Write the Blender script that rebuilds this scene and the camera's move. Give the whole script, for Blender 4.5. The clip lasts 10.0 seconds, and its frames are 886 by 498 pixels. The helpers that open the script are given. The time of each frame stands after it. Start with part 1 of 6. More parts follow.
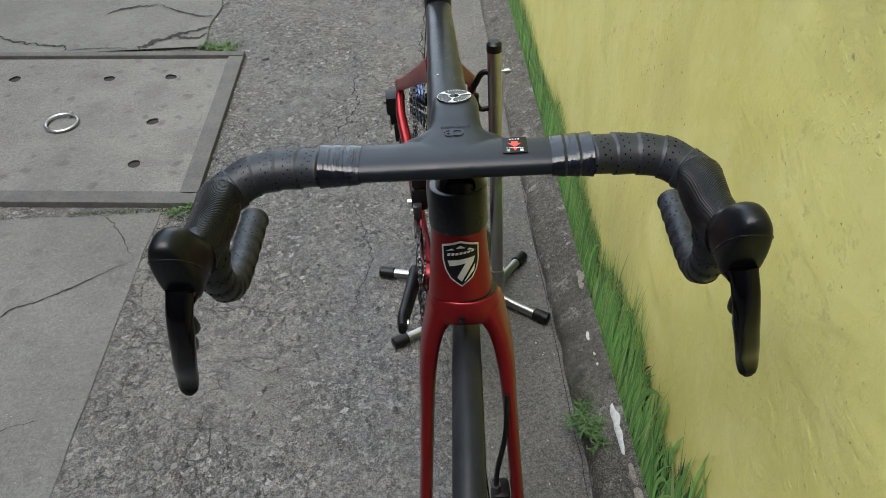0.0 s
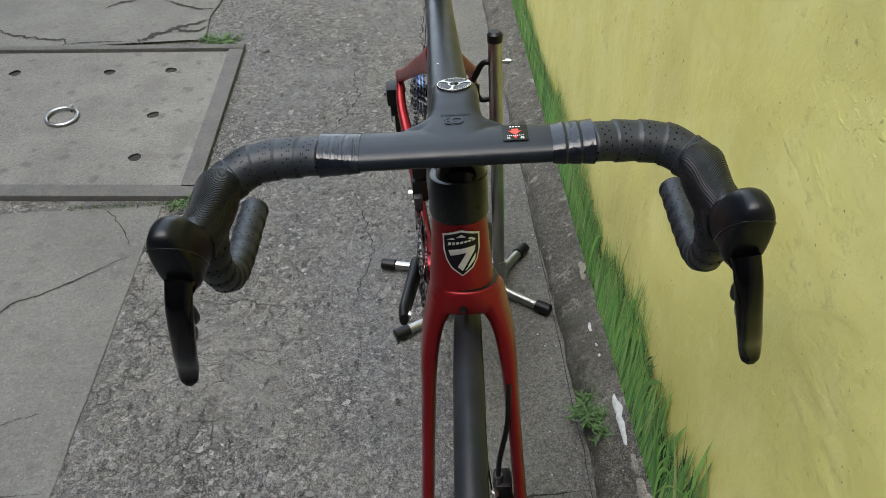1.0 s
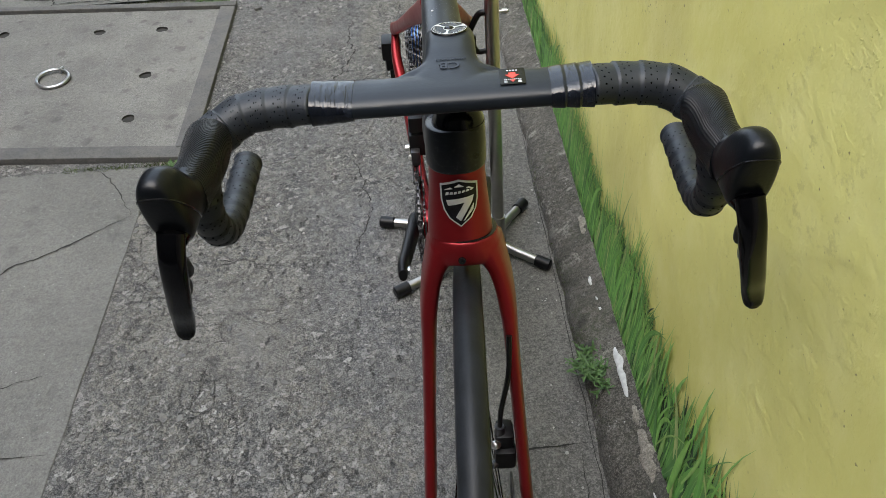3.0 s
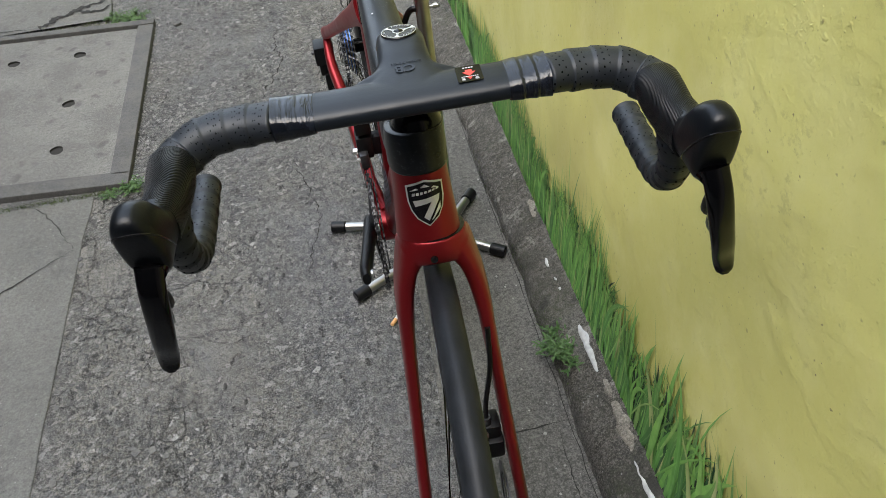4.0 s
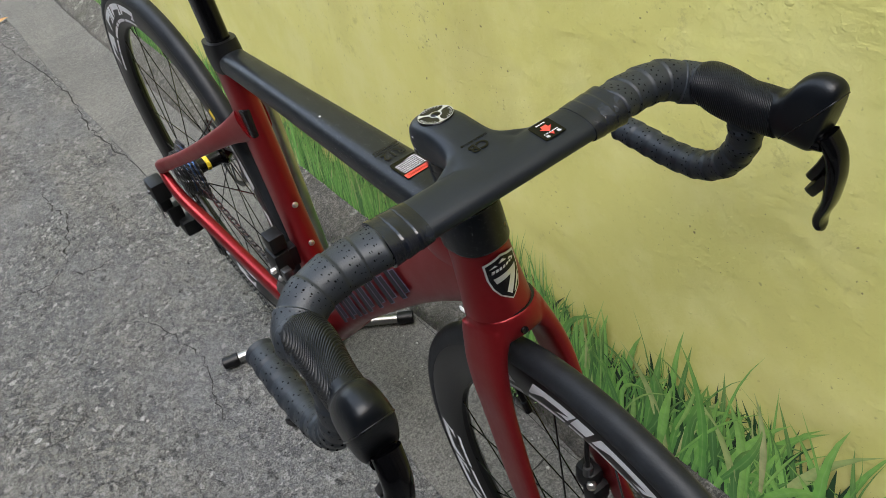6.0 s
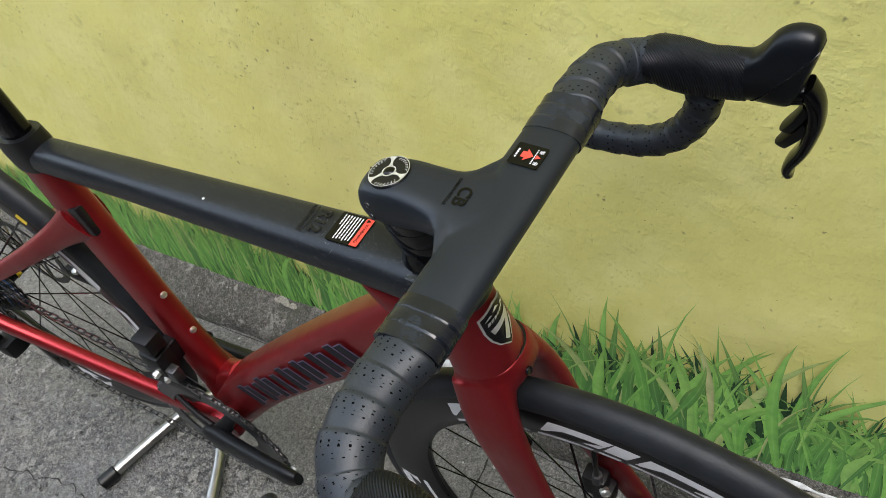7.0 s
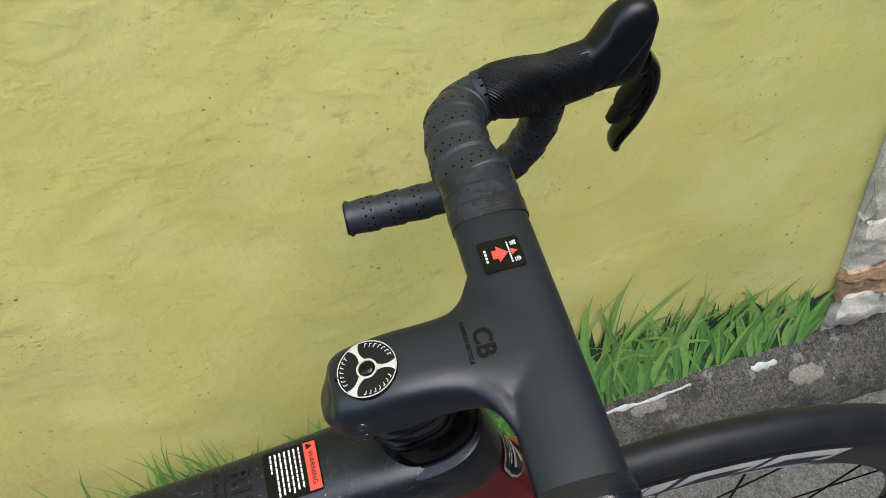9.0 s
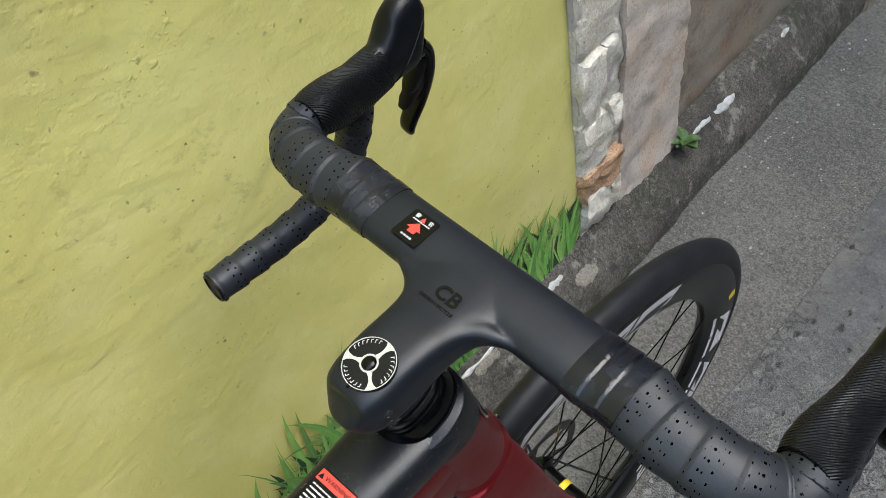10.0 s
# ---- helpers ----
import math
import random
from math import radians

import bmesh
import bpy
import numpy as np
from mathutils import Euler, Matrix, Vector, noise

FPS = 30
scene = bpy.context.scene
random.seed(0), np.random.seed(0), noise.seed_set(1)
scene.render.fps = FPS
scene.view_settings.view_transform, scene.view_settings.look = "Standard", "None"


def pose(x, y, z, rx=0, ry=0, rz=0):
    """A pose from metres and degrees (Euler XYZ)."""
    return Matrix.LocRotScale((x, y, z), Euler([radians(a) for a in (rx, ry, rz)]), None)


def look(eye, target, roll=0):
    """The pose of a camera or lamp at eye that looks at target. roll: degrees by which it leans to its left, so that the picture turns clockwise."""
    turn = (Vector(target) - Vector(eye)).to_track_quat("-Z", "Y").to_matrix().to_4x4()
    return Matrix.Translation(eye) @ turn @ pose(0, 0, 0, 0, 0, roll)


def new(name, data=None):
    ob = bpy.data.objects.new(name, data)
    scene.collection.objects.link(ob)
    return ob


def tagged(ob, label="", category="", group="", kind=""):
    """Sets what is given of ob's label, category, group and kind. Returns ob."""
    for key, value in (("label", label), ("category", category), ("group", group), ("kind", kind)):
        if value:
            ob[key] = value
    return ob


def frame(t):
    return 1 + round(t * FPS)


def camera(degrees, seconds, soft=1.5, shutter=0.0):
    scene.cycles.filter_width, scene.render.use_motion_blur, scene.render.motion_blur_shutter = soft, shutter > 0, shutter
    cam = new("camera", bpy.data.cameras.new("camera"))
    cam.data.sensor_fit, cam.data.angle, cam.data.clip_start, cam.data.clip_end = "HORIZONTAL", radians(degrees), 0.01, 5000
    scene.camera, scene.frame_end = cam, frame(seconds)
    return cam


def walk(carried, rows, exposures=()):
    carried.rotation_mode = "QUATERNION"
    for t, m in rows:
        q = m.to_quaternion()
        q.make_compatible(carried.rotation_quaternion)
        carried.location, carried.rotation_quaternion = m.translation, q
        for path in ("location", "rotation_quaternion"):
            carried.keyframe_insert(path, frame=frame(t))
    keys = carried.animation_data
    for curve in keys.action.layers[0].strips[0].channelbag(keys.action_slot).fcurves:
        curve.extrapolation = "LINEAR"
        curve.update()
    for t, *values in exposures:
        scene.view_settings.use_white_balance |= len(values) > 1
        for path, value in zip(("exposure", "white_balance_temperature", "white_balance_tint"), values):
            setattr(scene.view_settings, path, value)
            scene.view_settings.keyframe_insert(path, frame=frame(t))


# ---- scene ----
cam = camera(59.4, 10.0, 0.8)
PATH = [
    (0, (-0.024, -0.505, 1.188), (0.0, 1.017, -0.108), -2.5),
    (0.5, (-0.023, -0.502, 1.185), (-0.002, 1.015, -0.118), -2.8),
    (1, (-0.023, -0.505, 1.183), (-0.005, 1.007, -0.126), -2.9),
    (1.5, (-0.027, -0.51, 1.182), (-0.01, 0.993, -0.138), -3.0),
    (2, (-0.026, -0.512, 1.178), (-0.011, 0.981, -0.152), -3.4),
    (2.5, (-0.023, -0.509, 1.172), (-0.01, 0.968, -0.176), -3.7),
    (2.7, (-0.022, -0.507, 1.169), (-0.009, 0.955, -0.196), -3.8),
    (3.8, (-0.023, -0.496, 1.171), (0.042, 0.928, -0.233), -6.7),
    (4, (-0.047, -0.5, 1.178), (0.108, 0.915, -0.227), -6.5),
    (4.5, (-0.159, -0.517, 1.206), (0.228, 0.871, -0.18), -8.1),
    (5, (-0.244, -0.518, 1.224), (0.261, 0.845, -0.15), -10.4),
    (5.5, (-0.276, -0.457, 1.211), (0.341, 0.867, -0.155), -9.7),
    (5.7, (-0.277, -0.412, 1.202), (0.407, 0.894, -0.149), -10.1),
    (6.8, (-0.263, -0.207, 1.184), (0.686, 0.771, -0.279), -14.0),
    (7, (-0.281, -0.172, 1.192), (0.763, 0.669, -0.292), -13.9),
    (7.5, (-0.325, -0.081, 1.212), (0.897, 0.448, -0.28), -15.2),
    (8, (-0.294, -0.008, 1.194), (1.007, 0.288, -0.296), -11.8),
    (8.5, (-0.224, 0.054, 1.173), (1.088, 0.163, -0.333), -11.6),
    (9, (-0.191, 0.068, 1.165), (1.056, -0.122, -0.387), -9.3),
    (9.5, (-0.189, 0.137, 1.184), (0.916, -0.442, -0.379), -9.8),
    (10, (-0.183, 0.182, 1.191), (0.765, -0.641, -0.366), -9.0),
]
walk(cam, [(t, look(eye, target, roll)) for t, eye, target, roll in PATH], [(0, 1.4), (5, 1.45), (7, 1.56), (8, 1.54), (10, 1.47)])

# ---- world and light: an overcast sky over a narrow lane ----
world = bpy.data.worlds.new("world")
scene.world = world
world.use_nodes = True
wn = world.node_tree.nodes
sky = wn.new("ShaderNodeTexSky")
sky.sky_type = "NISHITA"
sky.sun_disc = False
sky.sun_elevation = radians(62)
sky.sun_rotation = radians(200)
sky.air_density, sky.dust_density = 1.6, 4.0
soft_white = wn.new("ShaderNodeMixRGB")
soft_white.inputs[0].default_value = 0.55
soft_white.inputs[2].default_value = (5.4, 6.1, 7.1, 1)
world.node_tree.links.new(sky.outputs[0], soft_white.inputs[1])
world.node_tree.links.new(soft_white.outputs[0], wn["Background"].inputs[0])
wn["Background"].inputs[1].default_value = 0.2
sun_data = bpy.data.lights.new("sun", "SUN")
sun_data.energy, sun_data.angle, sun_data.color = 1.0, radians(40), (1.0, 0.98, 0.95)
sun = new("sun", sun_data)
sun.matrix_world = look((-0.9, -0.6, 3.0), (0, 0, 0))


# ---- material helpers ----
DEEP = {"dark gloss lettering", "dark blue-black lettering", "clear gloss lettering", "ribbed rubber hood", "matt black hood rubber", "dusty tyre rubber", "smooth black rubber", "black moulded plastic", "satin black rim"}


class Mat:
    """A small node graph builder."""

    def __init__(self, name, rough=0.5, metal=0.0, color=(0.5, 0.5, 0.5)):
        self.m = bpy.data.materials.new(name)
        self.m.use_nodes = True
        self.t = self.m.node_tree
        self.b = self.t.nodes["Principled BSDF"]
        self.b.inputs["Roughness"].default_value = rough
        self.b.inputs["Metallic"].default_value = metal
        self.b.inputs["Base Color"].default_value = (*color, 1)
        self.height = None
        if name in DEEP:
            self.b.inputs["Specular IOR Level"].default_value = 0.26

    def node(self, kind, **inputs):
        n = self.t.nodes.new(kind)
        for k, v in inputs.items():
            key = int(k[1:]) if k[0] == "_" and k[1:].isdigit() else k.replace("_", " ")
            self.put(n, key, v)
        return n

    def put(self, n, key, v):
        if isinstance(v, bpy.types.NodeSocket):
            self.t.links.new(v, n.inputs[key])
        else:
            n.inputs[key].default_value = v

    def coord(self, which="Object"):
        return self.t.nodes.new("ShaderNodeTexCoord").outputs[which]

    def scaled(self, vec, s):
        n = self.t.nodes.new("ShaderNodeMapping")
        self.t.links.new(vec, n.inputs[0])
        n.inputs["Scale"].default_value = s
        return n.outputs[0]

    def noise(self, scale, detail=4.0, rough=0.55, vec=None, distort=0.0):
        n = self.node("ShaderNodeTexNoise", Scale=scale, Detail=detail, Roughness=rough, Distortion=distort)
        self.t.links.new(vec or self.coord(), n.inputs["Vector"])
        return n.outputs["Fac"]

    def voronoi(self, scale, feature="F1", out="Distance", vec=None, rand=1.0):
        n = self.node("ShaderNodeTexVoronoi", Scale=scale, Randomness=rand)
        n.feature = feature
        self.t.links.new(vec or self.coord(), n.inputs["Vector"])
        return n.outputs[out]

    def ramp(self, fac, stops):
        n = self.t.nodes.new("ShaderNodeValToRGB")
        e = n.color_ramp.elements
        while len(e) < len(stops):
            e.new(0.5)
        for el, (p, c) in zip(e, stops):
            el.position = p
            el.color = (*c, 1) if not isinstance(c, (int, float)) else (c, c, c, 1)
        self.t.links.new(fac, n.inputs[0])
        return n.outputs[0]

    def mix(self, fac, a, b, mode="MIX"):
        n = self.t.nodes.new("ShaderNodeMixRGB")
        n.blend_type = mode
        for i, v in enumerate((fac, a, b)):
            if isinstance(v, bpy.types.NodeSocket):
                self.t.links.new(v, n.inputs[i])
            elif i == 0:
                n.inputs[0].default_value = v
            else:
                n.inputs[i].default_value = (*v, 1) if not isinstance(v, (int, float)) else (v, v, v, 1)
        return n.outputs[0]

    def math(self, op, a, b=0.0, c=None):
        n = self.t.nodes.new("ShaderNodeMath")
        n.operation = op
        for i, v in enumerate((a, b) if c is None else (a, b, c)):
            self.put(n, i, v)
        return n.outputs[0]

    def color(self, v):
        self.put(self.b, "Base Color", v if isinstance(v, bpy.types.NodeSocket) else (*v, 1))
        return self

    def rough(self, v):
        self.put(self.b, "Roughness", v)
        return self

    def bump(self, h, dist=0.002, strength=1.0):
        n = self.node("ShaderNodeBump", Strength=strength, Distance=dist)
        self.t.links.new(h, n.inputs["Height"])
        if self.height is not None:
            self.t.links.new(self.height, n.inputs["Normal"])
        self.height = n.outputs[0]
        self.t.links.new(self.height, self.b.inputs["Normal"])
        return self


# ---- materials ----
def mat_asphalt():
    """Worn lane surface: packed stones with dark gaps, longish pits and sandy patches."""
    m = Mat("weathered lane concrete", 0.92)
    at = m.coord()
    warp = m.node("ShaderNodeTexNoise", Scale=70.0, Detail=3.0)
    m.t.links.new(at, warp.inputs["Vector"])
    bent = m.node("ShaderNodeVectorMath")
    bent.operation = "MULTIPLY_ADD"
    m.t.links.new(warp.outputs["Color"], bent.inputs[0])
    bent.inputs[1].default_value = (0.013, 0.013, 0.013)
    m.t.links.new(at, bent.inputs[2])
    at2 = bent.outputs[0]
    rough_zone = m.ramp(m.noise(2.6, 6, 0.7), [(0.40, 0.25), (0.58, 1.0)])
    place = m.t.nodes.new("ShaderNodeSeparateXYZ")
    m.t.links.new(at, place.inputs[0])
    cement = m.math("ADD", m.math("MULTIPLY", place.outputs[1], 0.8), m.math("MULTIPLY", m.noise(3, 4, 0.6), 0.5))
    worn = m.math("ADD", 0.25, m.math("MULTIPLY", m.ramp(m.math("ADD", cement, 0.75), [(0.30, 0.0), (0.55, 1.0)]), 0.75))
    rough_zone = m.math("MULTIPLY", rough_zone, worn)
    sandy = m.ramp(m.noise(2.9, 7, 0.66, m.scaled(at, (1.0, 0.40, 1.0)), 0.6), [(0.45, 0.0), (0.58, 1.0)])
    mid = m.noise(13, 6, 0.7)
    c = m.ramp(mid, [(0.38, (0.094, 0.096, 0.102)), (0.62, (0.150, 0.151, 0.156))])
    c = m.mix(sandy, c, m.ramp(mid, [(0.38, (0.134, 0.127, 0.114)), (0.62, (0.225, 0.214, 0.192))]))
    relief = []
    for scale, share, dark, lift in ((165.0, 0.62, 0.75, 0.5), (88.0, 0.42, 0.8, 0.8)):
        cell = m.node("ShaderNodeTexVoronoi", Scale=scale)
        m.t.links.new(at2, cell.inputs["Vector"])
        rim = m.node("ShaderNodeTexVoronoi", Scale=scale)
        rim.feature = "DISTANCE_TO_EDGE"
        m.t.links.new(at2, rim.inputs["Vector"])
        pick = m.t.nodes.new("ShaderNodeSeparateColor")
        m.t.links.new(cell.outputs["Color"], pick.inputs[0])
        tone = m.ramp(pick.outputs[0], [(0.0, (0.030, 0.031, 0.033)), (0.25, (0.092, 0.093, 0.095)), (0.6, (0.172, 0.169, 0.162)), (0.9, (0.265, 0.260, 0.248)), (1.0, (0.42, 0.415, 0.40))])
        some = m.ramp(pick.outputs[1], [(1.0 - share, 0.0), (1.0 - share + 0.05, 0.85)])
        c = m.mix(m.math("MULTIPLY", some, rough_zone), c, tone)
        gap = m.math("MULTIPLY", m.ramp(rim.outputs["Distance"], [(0.02, 1.0), (0.11, 0.0)]), m.math("MULTIPLY", rough_zone, m.ramp(pick.outputs[2], [(0.35, 0.0), (0.6, dark)])))
        c = m.mix(gap, c, (0.018, 0.018, 0.019))
        relief.append(m.math("MULTIPLY", m.math("SUBTRACT", m.math("MULTIPLY", pick.outputs[0], some), gap), lift))
    holes = None
    for angle, scale, share in ((0.5, 46.0, 0.80), (-0.7, 34.0, 0.84), (1.2, 58.0, 0.78)):
        turn = m.t.nodes.new("ShaderNodeMapping")
        turn.inputs["Rotation"].default_value = (0.0, 0.0, angle)
        turn.inputs["Scale"].default_value = (1.0, 0.5, 1.0)
        m.t.links.new(at2, turn.inputs[0])
        v = m.node("ShaderNodeTexVoronoi", Scale=scale)
        m.t.links.new(turn.outputs[0], v.inputs["Vector"])
        keep = m.t.nodes.new("ShaderNodeSeparateColor")
        m.t.links.new(v.outputs["Color"], keep.inputs[0])
        pit = m.math("MULTIPLY", m.ramp(v.outputs["Distance"], [(0.14, 1.0), (0.24, 0.0)]), m.ramp(keep.outputs[0], [(share, 0.0), (share + 0.04, 1.0)]))
        holes = pit if holes is None else m.math("MAXIMUM", holes, pit)
    c = m.mix(m.math("MULTIPLY", holes, 0.9), c, (0.019, 0.019, 0.018))
    seam = m.node("ShaderNodeTexVoronoi", Scale=19.0)
    seam.feature = "DISTANCE_TO_EDGE"
    m.t.links.new(at2, seam.inputs["Vector"])
    crazed = m.math("MULTIPLY", m.ramp(seam.outputs["Distance"], [(0.012, 1.0), (0.045, 0.0)]), m.math("MULTIPLY", sandy, m.ramp(m.noise(9, 4, 0.7), [(0.46, 0.0), (0.56, 1.0)])))
    c = m.mix(m.math("MULTIPLY", crazed, 0.85), c, (0.022, 0.021, 0.019))
    holes = m.math("MAXIMUM", holes, crazed)
    grain = m.noise(420, 2, 0.85)
    c = m.mix(m.math("MULTIPLY", m.ramp(grain, [(0.53, 0.0), (0.61, 0.55)]), worn), c, (0.30, 0.298, 0.29))
    c = m.mix(m.math("MULTIPLY", m.ramp(grain, [(0.39, 0.7), (0.475, 0.0)]), worn), c, (0.020, 0.021, 0.022))
    m.color(c)
    m.bump(grain, 0.003, 0.8)
    for h in relief:
        m.bump(h, 0.005, 0.9)
    m.bump(m.math("SUBTRACT", 1.0, holes), 0.006, 1.0)
    m.bump(m.noise(40, 5, 0.75), 0.010, 0.9)
    m.bump(mid, 0.03, 0.9)
    return m.m


def mat_concrete(name, dark, light, grainy=0.5, stain=(0.07, 0.068, 0.06), stain_amount=0.6, bump=0.4, fleck=0.0, moss=0.0, speck=0.0, dents=0.0):
    m = Mat(name, 0.9)
    big = m.noise(2.3, 5, 0.6)
    mid = m.noise(17, 6, 0.68)
    grit = m.noise(100, 3, 0.8)
    grain = m.noise(300, 2, 0.8)
    c = m.ramp(big, [(0.4, dark), (0.6, light)])
    c = m.mix(m.ramp(mid, [(0.42, 0.0), (0.66, stain_amount)]), c, stain)
    c = m.mix(m.ramp(grit, [(0.38, grainy), (0.47, 0.0)]), c, tuple(v * 0.45 for v in dark))
    c = m.mix(m.ramp(grit, [(0.53, 0.0), (0.62, grainy)]), c, tuple(min(0.8, v * 1.35) for v in light))
    c = m.mix(m.ramp(grain, [(0.38, grainy), (0.47, 0.0)]), c, tuple(v * 0.4 for v in dark))
    c = m.mix(m.ramp(grain, [(0.53, 0.0), (0.62, grainy)]), c, tuple(min(0.8, v * 1.5) for v in light))
    if speck:
        v = m.node("ShaderNodeTexVoronoi", Scale=95.0)
        m.t.links.new(m.coord(), v.inputs["Vector"])
        s = m.t.nodes.new("ShaderNodeSeparateColor")
        m.t.links.new(v.outputs["Color"], s.inputs[0])
        dot = m.ramp(v.outputs["Distance"], [(0.10, 1.0), (0.18, 0.0)])
        c = m.mix(m.math("MULTIPLY", dot, m.ramp(s.outputs[0], [(0.86, 0.0), (0.92, speck)])), c, (0.30, 0.30, 0.29))
        c = m.mix(m.math("MULTIPLY", dot, m.ramp(s.outputs[1], [(0.88, 0.0), (0.94, speck)])), c, (0.035, 0.035, 0.035))
    if fleck:
        c = m.mix(m.ramp(m.noise(22, 6, 0.75), [(0.57, 0.0), (0.63, fleck)]), c, (0.26, 0.25, 0.225))
    if moss:
        where = m.math("MULTIPLY", m.ramp(m.noise(7, 4, 0.6), [(0.5, 0.0), (0.68, 1.0)]), m.ramp(m.noise(90, 3, 0.7), [(0.4, 0.0), (0.6, moss)]))
        c = m.mix(where, c, (0.034, 0.045, 0.018))
    if dents:
        v = m.node("ShaderNodeTexVoronoi", Scale=19.0)
        bend = m.node("ShaderNodeTexNoise", Scale=30.0, Detail=3.0)
        m.t.links.new(m.coord(), bend.inputs["Vector"])
        push = m.node("ShaderNodeVectorMath")
        push.operation = "MULTIPLY_ADD"
        m.t.links.new(bend.outputs["Color"], push.inputs[0])
        push.inputs[1].default_value = (0.04, 0.04, 0.04)
        m.t.links.new(m.coord(), push.inputs[2])
        m.t.links.new(push.outputs[0], v.inputs["Vector"])
        s = m.t.nodes.new("ShaderNodeSeparateColor")
        m.t.links.new(v.outputs["Color"], s.inputs[0])
        dent = m.math("MULTIPLY", m.ramp(v.outputs["Distance"], [(0.18, 1.0), (0.34, 0.0)]), m.ramp(s.outputs[0], [(0.5, 0.0), (0.75, dents)]))
        c = m.mix(m.math("MULTIPLY", dent, 0.75), c, tuple(v * 0.5 for v in dark))
        c = m.mix(m.math("MULTIPLY", m.ramp(m.noise(6, 5, 0.7), [(0.5, 0.0), (0.62, 1.0)]), dents * 0.45), c, tuple(v * 0.62 for v in dark))
        m.bump(m.math("SUBTRACT", 1.0, dent), 0.006, 0.5)
    m.color(c)
    m.bump(m.math("ADD", grit, m.math("MULTIPLY", grain, 0.5)), 0.004, bump)
    m.bump(mid, 0.014, bump)
    return m.m


def mat_yellow():
    """Yellow wall paint over trowelled render: long ridges, clustered blisters, scuffs."""
    m = Mat("yellow wall paint", 0.6)
    at = m.coord()
    big = m.noise(1.6, 5, 0.6)
    mid = m.noise(9, 5, 0.6)
    c = m.ramp(big, [(0.38, (0.575, 0.535, 0.160)), (0.62, (0.66, 0.62, 0.212))])
    c = m.mix(m.ramp(mid, [(0.45, 0.0), (0.65, 0.5)]), c, (0.70, 0.66, 0.285))
    c = m.mix(m.ramp(m.noise(2.7, 4, 0.6), [(0.52, 0.0), (0.66, 0.5)]), c, (0.49, 0.445, 0.155))
    turn = m.t.nodes.new("ShaderNodeMapping")
    turn.inputs["Rotation"].default_value = (0.6, 0.0, 0.0)
    turn.inputs["Scale"].default_value = (1.0, 0.8, 1.0)
    m.t.links.new(at, turn.inputs[0])
    ridge = m.noise(13, 5, 0.6, turn.outputs[0], 0.8)
    smear = m.math("MULTIPLY", m.ramp(m.noise(42, 6, 0.75, turn.outputs[0]), [(0.55, 0.0), (0.63, 1.0)]), m.ramp(m.noise(3.7, 5, 0.7), [(0.52, 0.0), (0.62, 1.0)]))
    c = m.mix(m.math("MULTIPLY", smear, 0.42), c, (0.27, 0.235, 0.09))
    warp = m.node("ShaderNodeTexNoise", Scale=90.0, Detail=3.0)
    m.t.links.new(at, warp.inputs["Vector"])
    bent = m.node("ShaderNodeVectorMath")
    bent.operation = "MULTIPLY_ADD"
    m.t.links.new(warp.outputs["Color"], bent.inputs[0])
    bent.inputs[1].default_value = (0.011, 0.011, 0.011)
    m.t.links.new(at, bent.inputs[2])
    heights = []
    for scale, size, share, zone in ((74.0, 0.28, 0.80, 3.1), (120.0, 0.30, 0.70, 4.6), (210.0, 0.30, 0.58, 6.2)):
        v = m.node("ShaderNodeTexVoronoi", Scale=scale)
        m.t.links.new(bent.outputs[0], v.inputs["Vector"])
        s = m.t.nodes.new("ShaderNodeSeparateColor")
        m.t.links.new(v.outputs["Color"], s.inputs[0])
        where = m.ramp(m.noise(zone, 4, 0.65), [(0.52, 0.03), (0.66, 1.0)])
        blob = m.math("MULTIPLY", m.ramp(v.outputs["Distance"], [(0.0, 1.0), (size * 0.5, 0.75), (size, 0.0)]), m.ramp(s.outputs[0], [(share, 0.0), (share + 0.15, 1.0)]))
        heights.append(m.math("MULTIPLY", blob, where))
        worn = m.ramp(m.noise(zone * 0.8, 5, 0.7), [(0.47, 0.08), (0.57, 1.0)])
        speck = m.math("MULTIPLY", m.math("MULTIPLY", m.ramp(v.outputs["Distance"], [(size * 0.3, 1.0), (size * 0.75, 0.0)]), m.ramp(s.outputs[1], [(0.80, 0.0), (0.90, 0.85)])), worn)
        c = m.mix(speck, c, (0.15, 0.125, 0.055))
    m.color(c)
    m.bump(m.noise(5, 4, 0.5), 0.03, 0.16)
    m.bump(ridge, 0.006, 0.22)
    m.bump(m.noise(19, 5, 0.6), 0.006, 0.46)
    m.bump(m.ramp(m.noise(31, 5, 0.62), [(0.54, 0.0), (0.68, 1.0)]), 0.0024, 0.2)
    for h, dist in zip(heights, (0.0012, 0.0014, 0.0011)):
        m.bump(h, dist, 0.6)
    m.bump(m.noise(70, 4, 0.6), 0.0016, 0.5)
    return m.m


